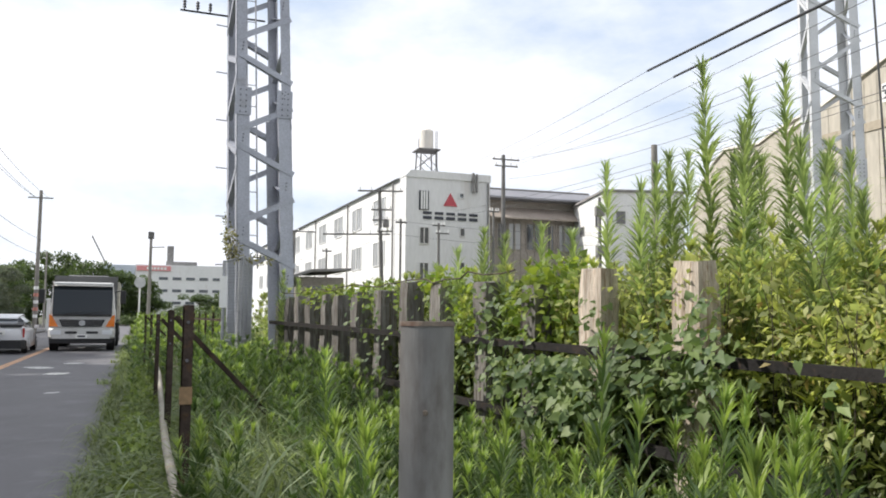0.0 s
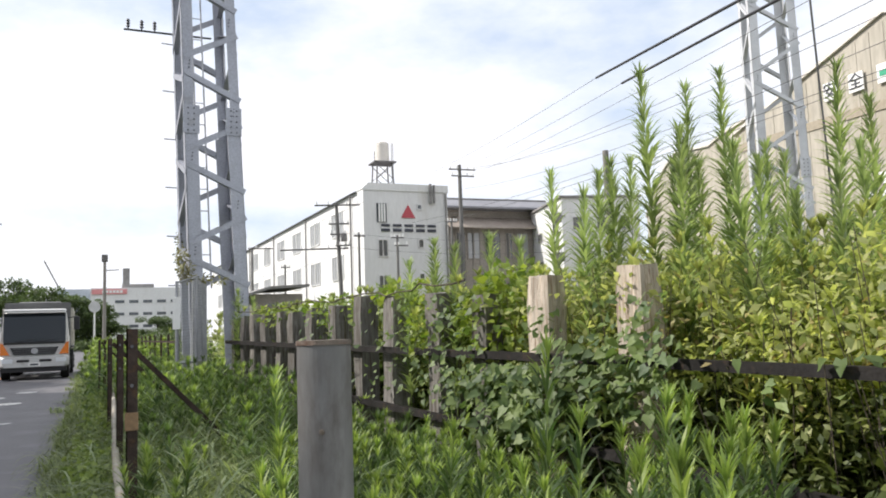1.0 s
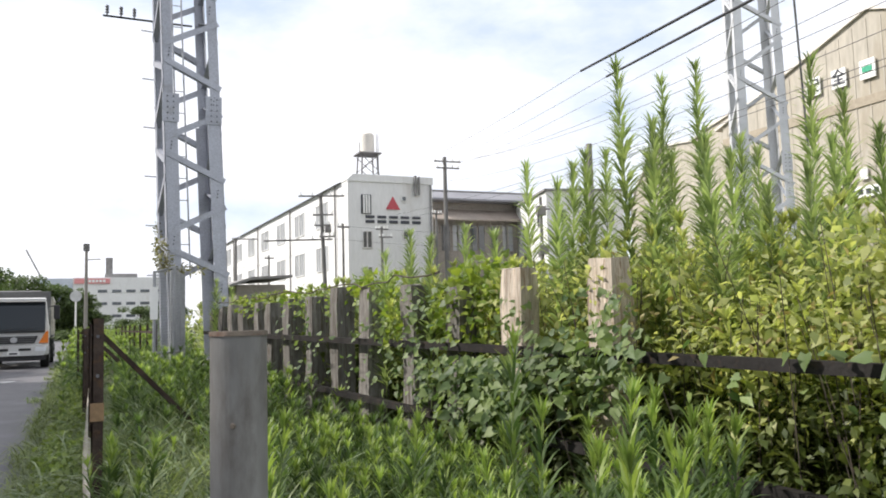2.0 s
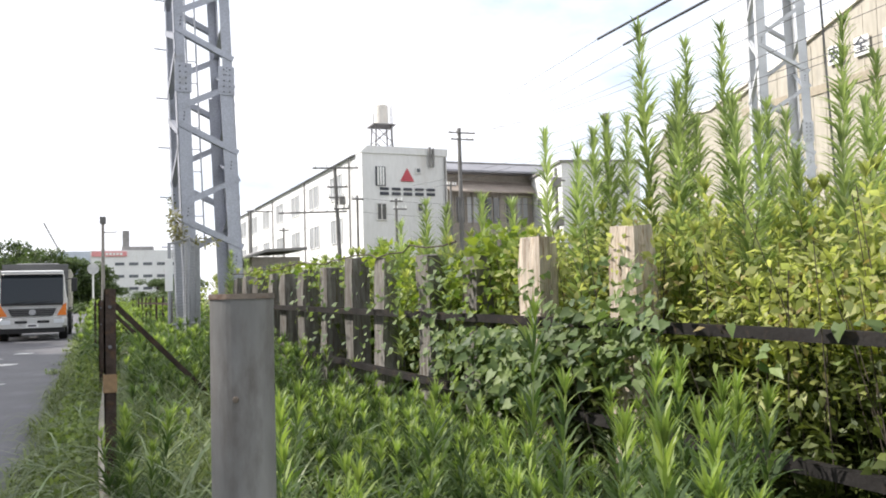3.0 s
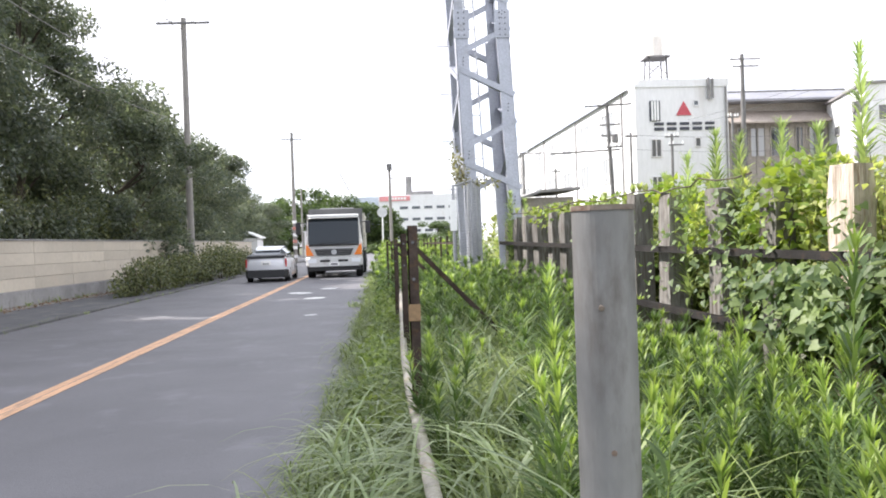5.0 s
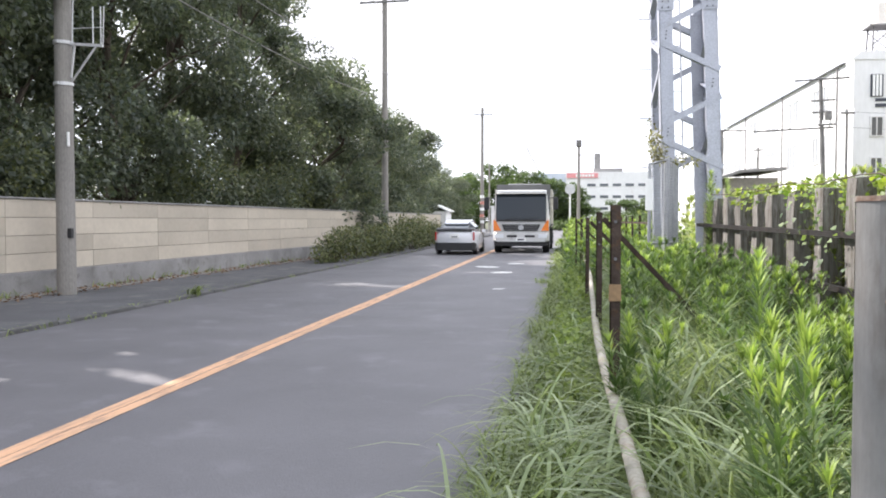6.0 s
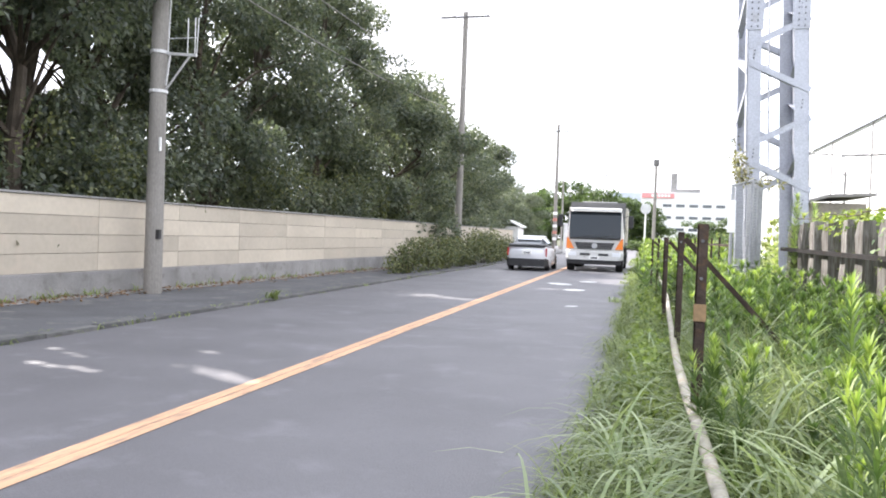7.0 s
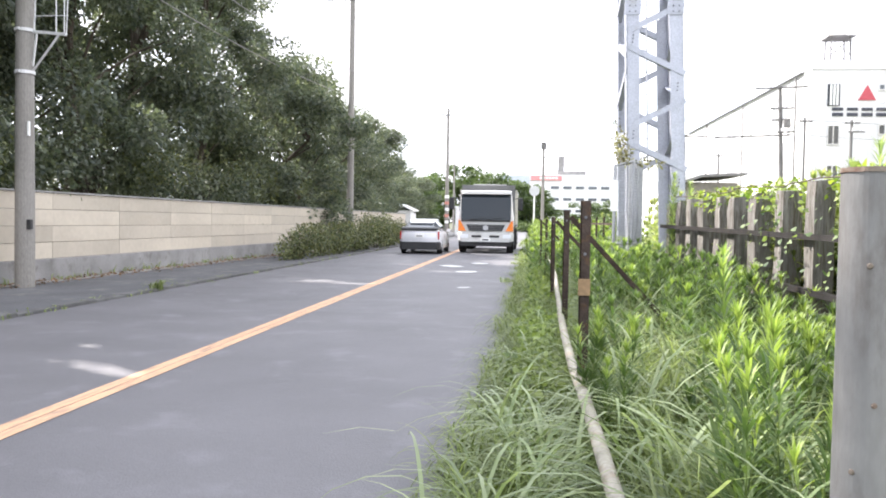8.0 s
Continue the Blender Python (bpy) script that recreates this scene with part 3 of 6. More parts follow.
# ---- the verge: posts, pipe rail ----
def pipe_post(x, y, h):
    p = thing("pipe_post", "weathered grey steel pipe post with a flat rusty cap", "post", (x, y, 0), group="fence posts on the verge")
    b = bmesh.new()
    tube(b, (0, 0, -0.3), (0, 0, h - 0.006), 0.035, 0.035, 40)
    part("pipe", b, GALV, p)
    b = bmesh.new()
    tube(b, (0, 0, h - 0.006), (0, 0, h), 0.0365, 0.0357, 40)
    part("cap", b, CAP, p, "thin rusty cap plate")
    b = bmesh.new()
    tube(b, (0, 0, 0.985), (0, 0, 0.997), 0.0362, 0.0362, 32)
    part("clip_ring", b, CAP, p, "rusty wire ring")
    for z, a in ((1.36, 250), (1.2, 265), (1.12, 230)):
        x, y = 0.035 * math.cos(radians(a)), 0.035 * math.sin(radians(a))
        part("rivet", tube(bmesh.new(), (x * 0.95, y * 0.95, z), (x * 1.06, y * 1.06, z), 0.004, 0.003, 8), CAP, p)
    return p


pipe_post(0.35, 1.025, 1.474)


def angle_post(x, y, h, brace, tag, w=0.062):
    p = thing("steel_post", "rusty dark brown steel angle post" + (" with an orange tag" if tag else "") + (" and a diagonal brace" if brace else ""), "post", (x, y, 0), group="fence posts on the verge")
    b = bmesh.new()
    angle_bar(b, (-w / 2, -w / 2, -0.2), (-w / 2, -w / 2, h), w, 0.008)
    part("angle", finish(b), RUST, p)
    if brace:
        b = bmesh.new()
        angle_bar(b, (0.02, 0.03, h - 0.08), (1.15, 0.12, 0.25), 0.05, 0.008)
        part("brace", finish(b), RUST, p, "diagonal steel brace")
    if tag:
        part("tag", box(-w / 2 - 0.006, w / 2 + 0.004, -w / 2 - 0.012, -w / 2 - 0.004, 0.97, 1.07, 0.002), TAPE, p, "faded orange reflector tag")
    for z in (h - 0.1, h - 0.32):
        part("bolt", tube(bmesh.new(), (0, -w / 2 - 0.012, z), (0, -w / 2 + 0.012, z), 0.01, 0.01, 8), BOLT, p)
    return p


angle_post(0.14, 4.97, 1.54, False, True)
angle_post(0.055, 8.28, 1.53, True, False)
angle_post(-0.1, 11.9, 1.49, True, False, 0.055)
angle_post(-0.14, 15.0, 1.5, False, False, 0.055)
angle_post(-0.3, 18.2, 1.48, False, False, 0.055)
angle_post(-0.5, 21.6, 1.48, True, False, 0.055)
rail = bpy.data.curves.new("pipe_rail", "CURVE")
rail.dimensions, rail.bevel_depth, rail.bevel_resolution = "3D", 0.033, 4
sp = rail.splines.new("POLY")
pts = [(0.27, 1.6, 0.36), (0.225, 2.6, 0.40), (0.185, 3.3, 0.45), (0.145, 4.2, 0.47), (0.095, 5.4, 0.45), (0.05, 6.8, 0.45), (0.02, 8.1, 0.46), (0.0, 9.6, 0.45), (-0.03, 11.2, 0.47), (-0.07, 14, 0.5), (-0.12, 16.5, 0.46), (-0.3, 22.4, 0.46)]
sp.points.add(len(pts) - 1)
for q, c in zip(sp.points, pts):
    q.co = (*c, 1)
rail.materials.append(PIPE)
tagged(new("pipe_rail", rail), "pale weathered steel pipe rail along the verge, rust-spotted", "rail")


# ---- the sleeper fence ----
fence = thing("sleeper_fence", "fence of upright weathered railway sleepers with two dark steel rails", "fence", (0, 0, 0))
FX = lambda y: 3.09 - 0.11 * y
FA = math.degrees(math.atan(0.11))


def sleeper_mesh(top, light, deep):
    """One sleeper: slightly tapered, split and worn at the top."""
    b = bmesh.new()
    bmesh.ops.create_cube(b, size=1, matrix=Matrix.Translation((deep / 2, 0.11, top / 2)) @ Matrix.Diagonal((deep, 0.22, top, 1)))
    bmesh.ops.subdivide_edges(b, edges=[e for e in b.edges if abs(e.verts[0].co.z - e.verts[1].co.z) > 0.5], cuts=9)
    bmesh.ops.subdivide_edges(b, edges=[e for e in b.edges if abs(e.verts[0].co.y - e.verts[1].co.y) > 0.1], cuts=3)
    for v in b.verts:
        q = v.co * 3.1 + Vector((top * 91, 0, 0))
        v.co.x += 0.016 * noise.noise(q)
        v.co.y += 0.02 * noise.noise(q + Vector((9, 3, 1)))
        if v.co.z > top - 0.02:
            v.co.z += 0.03 * noise.noise(v.co * 14 + Vector((top * 50, 1, 2)))
            v.co.x += (deep / 2 - v.co.x) * 0.12
            v.co.y += (0.11 - v.co.y) * 0.14
    return to_mesh("sleeper", b, SLEEPER_LIGHT if light else SLEEPER)


for i, (y, top) in enumerate(((3.65, 1.8), (4.5, 1.79), (5.25, 1.72), (6.0, 1.77), (6.97, 1.8), (7.66, 1.82), (8.47, 1.77), (9.17, 1.75), (9.88, 1.74), (10.5, 1.76), (11.1, 1.74), (11.7, 1.76), (12.3, 1.75), (12.95, 1.74))):
    s = piece("sleeper", sleeper_mesh(top, i <= 1, 0.14 if i < 3 else random.uniform(0.18, 0.215)), fence, pose(FX(y), y, 0, random.uniform(-0.8, 0.8), random.uniform(-1, 1), FA + random.uniform(-3, 3)))
    if i <= 1:
        s["label"] = "pale split sleeper with a bare sunlit face"
for name, z0, z1 in (("upper_rail", 1.25, 1.385), ("lower_rail", 0.70, 0.93)):
    b = bmesh.new()
    y0, y1 = -1.0, 13.2
    ends = []
    for x, y, z in ((FX(y0) - 0.08, y0, z0 - 0.03), (FX(y1) - 0.08, y1, z1)):
        ends.append([b.verts.new((x + u, y, z + v)) for u, v in ((0, -0.028), (0.008, -0.028), (0.008, 0.016), (0.055, 0.016), (0.055, 0.024), (0, 0.024))])
    for k in range(6):
        b.faces.new((ends[0][k], ends[0][(k + 1) % 6], ends[1][(k + 1) % 6], ends[1][k]))
    b.faces.new(ends[0])
    b.faces.new(ends[1][::-1])
    part(name, finish(b), RAILBAR, fence, "black-brown steel rail")

# ---- lattice mast beside the fence ----
def lattice_mast(at, rz, width, depth, height, lean, steel, leg, label, first, pitch, margin=0.06, upper=None):
    t = thing("lattice_mast", label, "lattice mast", at, rz, group="lattice masts")
    W, D = width, depth
    P = lambda x, y, z: (x + lean * z, y, z)
    taper = lambda z: 1 - 0.012 * z
    corner = lambda sx, sy, z: P(W / 2 + sx * W / 2 * taper(z), D / 2 + sy * D / 2 * taper(z), z)
    for sx in (-1, 1):
        for sy in (-1, 1):
            b = bmesh.new()
            angle_bar(b, corner(sx, sy, -0.3), corner(sx, sy, 5.1 if upper else height), leg, 0.016, -sx, -sy)
            part("leg", finish(b), steel, t)
            if upper:
                b = bmesh.new()
                angle_bar(b, corner(sx, sy, 5.1), corner(sx, sy, height), upper, 0.014, -sx, -sy)
                part("upper_leg", finish(b), steel, t)
    faces = [((-1, -1), (1, -1)), ((1, -1), (1, 1)), ((1, 1), (-1, 1)), ((-1, 1), (-1, -1))]
    for k, (a, c) in enumerate(faces):
        z, i = first + (0.0 if k % 2 == 0 else pitch * 0.5), 0
        while z + pitch < height:
            lo, hi = (c, a) if i % 2 == 0 else (a, c)
            off = Vector(((a[0] + c[0]) / 2, (a[1] + c[1]) / 2, 0)) * 0.008
            p0 = Vector(corner(*lo, z + margin)) + off
            p1 = Vector(corner(*hi, z + pitch - margin)) + off
            part("brace", finish(angle_bar(bmesh.new(), p0, p1, leg * 0.46, 0.008, -1 if k == 1 else 1, 1)), steel, t)
            z, i = z + pitch, i + 1
    for sx in (-1, 1):
        for zc in (5.1, 9.6):
            x, y, z = corner(sx, -1, zc)
            b = bmesh.new()
            box(x - (0.02 if sx < 0 else leg + 0.03), x + (leg + 0.03 if sx < 0 else 0.02), y - 0.016, y - 0.003, zc - 0.24, zc + 0.24, bm=b)
            plate = part("splice_plate", b, steel, t, "bolted splice plate")
            b = bmesh.new()
            for i in range(5):
                for j in (0.28, 0.72):
                    xx = x + (-sx) * leg * j
                    tube(b, (xx, y - 0.03, zc - 0.19 + i * 0.095), (xx, y - 0.012, zc - 0.19 + i * 0.095), 0.013, 0.013, 6)
            tagged(part("bolts", b, BOLT, plate), kind="stuff")
        for i in range(int(height / pitch)):
            zc = first + i * pitch
            if (i % 2 == 0) == (sx > 0):
                b = bmesh.new()
                x, y, z = corner(sx, -1, zc)
                for dz in (-0.06, 0.0, 0.06):
                    xx = x - sx * leg * 0.5
                    tube(b, (xx + dz * 0.1, y - 0.018, zc + dz), (xx + dz * 0.1, y + 0.002, zc + dz), 0.012, 0.012, 6)
                tagged(part("bolts", b, BOLT, t), kind="stuff")
    return t, corner


mast, mc = lattice_mast((1.13, 13.75, 0), 3, 0.977, 1.4, 15, -0.033, TOWER, 0.215, "blue-grey painted steel lattice mast with bolted angle legs and zigzag braces", 2.1, 0.79, 0.17, 0.16)
b = bmesh.new()
for x in (0.28, 0.44):
    tube(b, (x - 0.07, 0.6, 2.3), (x - 0.033 * 15, 0.6, 15), 0.014, 0.014, 6)
part("ladder_rail", b, TOWER, mast)
for i in range(30):
    z = 2.5 + i * 0.38
    part("rung", tube(bmesh.new(), (0.28 - 0.033 * z, 0.6, z), (0.44 - 0.033 * z, 0.6, z), 0.009, 0.009, 6), TOWER, mast)
for i in range(12):
    z = 2.4 + i * 0.88
    x, y, z = mc(-1, 1, z)
    part("step_bolt", tube(bmesh.new(), (x, y, z), (x - 0.2, y - 0.03, z), 0.012, 0.012, 6), TOWER, mast)
b = bmesh.new()
angle_bar(b, (-1.02, 1.3, 7.0), (0.5, 1.3, 7.0), 0.1, 0.012)
arm = part("crossarm", finish(b), TOWER, mast, "steel arm carrying insulators")
for x in (-0.95, -0.72, -0.5):
    b = bmesh.new()
    tube(b, (x, 1.35, 7.0), (x, 1.35, 7.2), 0.013, 0.013, 6)
    for i in range(3):
        tube(b, (x, 1.35, 7.06 + i * 0.05), (x, 1.35, 7.09 + i * 0.05), 0.036, 0.026, 10)
    part("insulator", b, BOLT, arm)
part("leg_casing", box(-0.03, 0.2, -0.05, 0.2, 0.0, 2.45, 0.012), mat("casing_grey", (0.36, 0.37, 0.38), 0.75, 2, 0.15, 30, 0.1), mast, "grey casing round the foot of one leg")
# foot of the legs
for x, y in ((0.97, 0.0), (0.97, 1.4), (0.0, 1.4)):
    part("footing", box(x - 0.25, x + 0.2, y - 0.2, y + 0.25, -0.2, 0.9, 0.03), CONCRETE, mast, "concrete footing")

cage = thing("mesh_gate", "narrow galvanised wire-mesh gate with a white notice", "gate", (0.81, 12.75, 0), 0)
for x, y in ((0, 0), (0.3, 0.28), (0.42, 0.9)):
    part("frame_post", tube(bmesh.new(), (x, y, -0.2), (x, y, 2.32 + 0.1 * (x > 0)), 0.024, 0.024, 10), MESHWIRE, cage)
for z0, z1 in ((2.3, 2.4), (1.1, 1.1), (0.25, 0.25)):
    part("frame_bar", tube(bmesh.new(), (0, 0, z0), (0.3, 0.28, z1), 0.018, 0.018, 8), MESHWIRE, cage)
    part("frame_bar", tube(bmesh.new(), (0.3, 0.28, z1), (0.42, 0.9, z1), 0.018, 0.018, 8), MESHWIRE, cage)
b = bmesh.new()
for p, q, k in (((0, 0), (0.3, 0.28), 12), ((0.3, 0.28), (0.42, 0.9), 16)):
    lerp = lambda t, z: (p[0] + (q[0] - p[0]) * t, p[1] + (q[1] - p[1]) * t, z)
    for i in range(46):
        z = 0.27 + i * 0.045
        bar(b, lerp(0, z), lerp(1, z + 0.03), 0.007, 0.007)
    for i in range(k + 1):
        bar(b, lerp(i / k, 0.25), lerp(i / k, 2.32), 0.007, 0.007)
tagged(part("wire_mesh", b, MESHWIRE, cage), kind="stuff")
part("notice", box(-0.06, 0.05, -0.035, -0.028, 1.6, 2.08, 0.003), SIGN_WHITE, cage, "blank white notice plate")

clump = Soup()
for c, r, n in (((0.95, 12.95, 2.47), (0.13, 0.2, 0.14), 130), ((0.93, 13.3, 2.72), (0.1, 0.15, 0.2), 100), ((1.2, 13.2, 2.4), (0.22, 0.15, 0.05), 45), ((0.98, 15.05, 3.05), (0.07, 0.1, 0.34), 90), ((1.5, 13.5, 2.38), (0.2, 0.15, 0.05), 35)):
    puff(clump, c, r, n, 0.07, OVAL, 0.5, 0.2)
tagged(new("dry_vine", clump.mesh("dry_vine", leaf_mat("dry_vine_leaf", (0.1, 0.085, 0.04), (0.24, 0.24, 0.11), 0.35))), "half-withered vine caught on the gate and mast foot", "vine", kind="stuff")

verge_fence = thing("wire_fence", "low rusty post-and-rail fence half lost in weeds", "fence", (0, 0, 0))
for i in range(9):
    y = 15 + i * 1.9
    x = 0.95 - 0.035 * (y - 15)
    part("post", tube(bmesh.new(), (x, y, -0.2), (x, y, 1.55), 0.025, 0.025, 6), RUST, verge_fence)
for z in (1.4, 0.8):
    part("rail", bar(bmesh.new(), (0.95, 15, z), (0.42, 30.2, z), 0.03, 0.04), RUST, verge_fence)

# ---- works buildings beyond the fence ----
def window(parent, x0, x1, z0, z1, y, panes=1, slats=0, sill=True):
    """A window in a wall that faces -y: recessed glass, frame, bars."""
    w = part("window", box(x0, x1, y - 0.02, y + 0.05, z0, z1), DARK_GLASS, parent, "dark window")
    b = bmesh.new()
    t = 0.06
    for a in ((x0 - t, x0, z0 - t, z1 + t), (x1, x1 + t, z0 - t, z1 + t), (x0, x1, z0 - t, z0), (x0, x1, z1, z1 + t)):
        box(a[0], a[1], y - 0.07, y + 0.02, a[2], a[3], bm=b)
    for i in range(1, panes):
        x = x0 + (x1 - x0) * i / panes
        box(x - 0.03, x + 0.03, y - 0.05, y, z0, z1, bm=b)
    part("window_frame", b, WHITE_WALL if not slats else DARK, w)
    for i in range(slats):
        x = x0 + (x1 - x0) * (i + 0.5) / slats
        part("slat", box(x - 0.055, x + 0.055, y - 0.12, y - 0.06, z0 - 0.03, z1 + 0.03), SIGN_WHITE, w)
    return w


def white_works():
    """Three-storey white works building; its long side follows the railway."""
    h = thing("works_building", "long white three-storey works building with a flat parapet", "building", (13.33, 46.5, 0), 2.6)
    part("wall", box(0, 5.55, 0, 62, -0.2, 10.0), WHITE_WALL, h, "white painted wall")
    part("parapet", prism([(0, 9.95), (5.6, 9.95), (5.6, 10.4), (0.32, 10.4), (-0.06, 10.05)], "y", -0.06, 1.2), WHITE_WALL, h)
    part("roof", prism([(-0.25, 9.98), (0.1, 10.12), (5.7, 10.12), (5.7, 9.98)], "y", 1.2, 62.2), GREY_ROOF, h, "thin grey roof edge")
    window(h, 0.9, 1.4, 8.05, 9.1, 0, 1, 3)
    window(h, 0.92, 1.45, 5.95, 6.9, 0, 2)
    window(h, 0.92, 1.45, 3.7, 4.75, 0, 2)
    window(h, 3.5, 3.74, 8.88, 9.12, 0)
    window(h, 3.55, 3.82, 6.5, 6.95, 0)
    window(h, 3.55, 3.82, 4.4, 4.85, 0)
    part("logo", prism([(2.42, 8.3), (3.34, 8.3), (2.88, 9.12)], "y", -0.05, -0.004), RED, h, "plain red triangular emblem")
    for i in range(5):
        x = 1.1 + i * 0.76
        g = box(x, x + 0.56, -0.05, -0.004, 7.74, 7.9)
        box(x, x + 0.56, -0.05, -0.004, 7.44, 7.62, bm=g)
        part("sign_bar", g, DARK, h, "dark bars of an unlettered name sign")
    part("vent_pipe", tube(bmesh.new(), (4.35, -0.15, 9.2), (4.35, -0.15, 10.45), 0.09, 0.09, 8), CONCRETE, h)
    part("vent_pipe", tube(bmesh.new(), (4.6, -0.15, 9.25), (4.6, -0.15, 10.4), 0.07, 0.07, 8), CONCRETE, h)
    part("downpipe", tube(bmesh.new(), (5.4, -0.1, 0), (5.4, -0.1, 9.9), 0.06, 0.06, 8), CONCRETE, h)
    # windows of the long side, each recessed in the wall that faces -x
    for row, (z0, z1) in enumerate(((7.75, 9.25), (4.9, 6.4), (1.9, 3.4))):
        for i in range(10):
            for j in (0, 1.35):
                y = 4.2 + i * 5.6 + j
                w = part("window", box(-0.02, 0.05, y, y + 1.05, z0, z1), PALE_GLASS, h, "window glass coloured pale for the sky it mirrors")
                b = bmesh.new()
                for a in ((y - 0.06, y, z0 - 0.06, z1 + 0.06), (y + 1.05, y + 1.11, z0 - 0.06, z1 + 0.06), (y, y + 1.05, z0 - 0.06, z0), (y, y + 1.05, z1, z1 + 0.06), (y + 0.5, y + 0.55, z0, z1)):
                    box(-0.07, 0.02, a[0], a[1], a[2], a[3], bm=b)
                part("window_frame", b, WHITE_WALL, w)
    for i in range(5):
        part("downpipe", tube(bmesh.new(), (-0.12, 2.2 + i * 11.2, 0), (-0.12, 2.2 + i * 11.2, 9.9), 0.06, 0.06, 6), CONCRETE, h)
    return h


white_works()
tank = thing("water_tank", "cream water tank on a steel lattice stand on the roof", "water tank", (15.75, 50.2, 10.12))
b = bmesh.new()
tube(b, (0, 0, 2.35), (0, 0, 3.6), 0.47, 0.45, 24)
tube(b, (0, 0, 3.6), (0, 0, 3.72), 0.45, 0.3, 24)
part("tank", b, TANK, tank)
for sx in (-1, 1):
    for sy in (-1, 1):
        part("leg", bar(bmesh.new(), (sx * 0.62, sy * 0.62, -0.02), (sx * 0.5, sy * 0.5, 2.25), 0.07, 0.07), POLE_DARK, tank)
b = bmesh.new()
box(-0.75, 0.75, -0.75, 0.75, 2.25, 2.33, bm=b)
part("platform", b, POLE_DARK, tank)
b = bmesh.new()
for sy in (-0.56, 0.56):
    for z in (0.1, 1.15):
        bar(b, (-0.58, sy, z), (0.56, sy, z + 1.0), 0.04, 0.04)
        bar(b, (0.58, sy, z), (-0.56, sy, z + 1.0), 0.04, 0.04)
tagged(part("cross_brace", b, POLE_DARK, tank), kind="stuff")
b = bmesh.new()
for i in range(2):
    tube(b, (0.52 + i * 0.1, -0.4, 0), (0.52 + i * 0.1, -0.4, 3.6), 0.03, 0.03, 6)
part("riser_pipe", b, BAND, tank)
part("railing", tube(bmesh.new(), (-0.75, -0.75, 2.33), (-0.75, -0.75, 2.9), 0.025, 0.025, 6), POLE_DARK, tank)

mill = thing("brown_shed", "brown rusted corrugated works shed with an overhanging grey roof", "building", (21.0, 52, 0))
part("wall", box(0, 6.6, 0, 16, -0.2, 8.72), BROWN_WALL, mill)
part("upper_wall", box(0.2, 7.0, 0.9, 16, 8.72, 10.0), BROWN_WALL, mill)
part("lower_roof", prism([(-0.75, 8.36), (-0.75, 8.46), (1.0, 9.42), (1.0, 9.3)], "x", -0.1, 6.9), BROWN_ROOF, mill, "rust-streaked lean-to roof")
part("upper_roof", prism([(-0.3, 9.85), (-0.3, 9.98), (2.6, 10.92), (16, 10.92), (16, 9.85)], "x", -0.2, 9.2), GREY_ROOF, mill, "grey overhanging roof")
for x, w, glass in ((0.55, 0.7, DARK_GLASS), (1.4, 0.95, PALE_GLASS), (2.75, 1.2, DARK_GLASS), (4.4, 0.5, DARK_GLASS), (5.3, 0.9, PALE_GLASS)):
    pane = part("window", box(x, x + w, -0.03, 0.04, 6.3, 8.1), glass, mill)
    b = bmesh.new()
    for k in (0, 0.5, 1):
        box(x + w * k - 0.04, x + w * k + 0.04, -0.06, -0.02, 6.24, 8.16, bm=b)
    box(x, x + w, -0.058, -0.022, 8.1, 8.16, bm=b)
    box(x, x + w, -0.058, -0.022, 6.24, 6.3, bm=b)
    part("window_frame", b, BROWN_WALL, pane)
part("ridge_trim", bar(bmesh.new(), (-0.2, 2.6, 10.97), (9.2, 2.6, 10.97), 0.1, 0.12), CONCRETE, mill)
for i in range(12):
    part("rib", box(0.1 + i * 0.55, 0.16 + i * 0.55, -0.03, -0.002, 0, 8.6), BROWN_WALL, mill)

gable = thing("white_house", "small white rendered building with a flat roof edge", "building", (26.05, 45, 0), -13)
part("wall", box(0, 5.2, 0, 7.6, -0.2, 9.55), WHITE_WALL, gable)
part("roof", box(-0.15, 5.35, -0.15, 7.75, 9.55, 9.7, 0.02), CONCRETE, gable, "thin grey roof edge")
for y0, z0, w, h in ((1.0, 7.55, 0.95, 0.95), (1.0, 5.5, 0.95, 0.75), (4.9, 7.3, 0.8, 0.5), (4.9, 5.2, 0.8, 0.6), (1.0, 3.2, 0.95, 0.9)):
    pane = part("window", box(-0.02, 0.05, y0, y0 + w, z0, z0 + h), DARK_GLASS, gable, "dark window")
    b = bmesh.new()
    for a in ((y0 - 0.06, y0, z0 - 0.06, z0 + h + 0.06), (y0 + w, y0 + w + 0.06, z0 - 0.06, z0 + h + 0.06), (y0, y0 + w, z0 - 0.06, z0), (y0, y0 + w, z0 + h, z0 + h + 0.06), (y0 + w / 2 - 0.025, y0 + w / 2 + 0.025, z0, z0 + h)):
        box(-0.07, 0.02, a[0], a[1], a[2], a[3], bm=b)
    part("window_frame", b, CONCRETE, pane)
for x0 in (0.7, 2.3, 3.9):
    window(gable, x0, x0 + 0.6, 7.5, 8.3, 0, 1)


def lettered(parent, body, x, z, y, size, material):
    cu = bpy.data.curves.new("letter", "FONT")
    cu.body, cu.size, cu.extrude, cu.align_x, cu.align_y = body, size, 0.01, "CENTER", "CENTER"
    cu.materials.append(material)
    ob = new("letter", cu)
    ob.parent = parent
    ob.matrix_basis = pose(x, y, z, 90, 0, 0)
    return ob


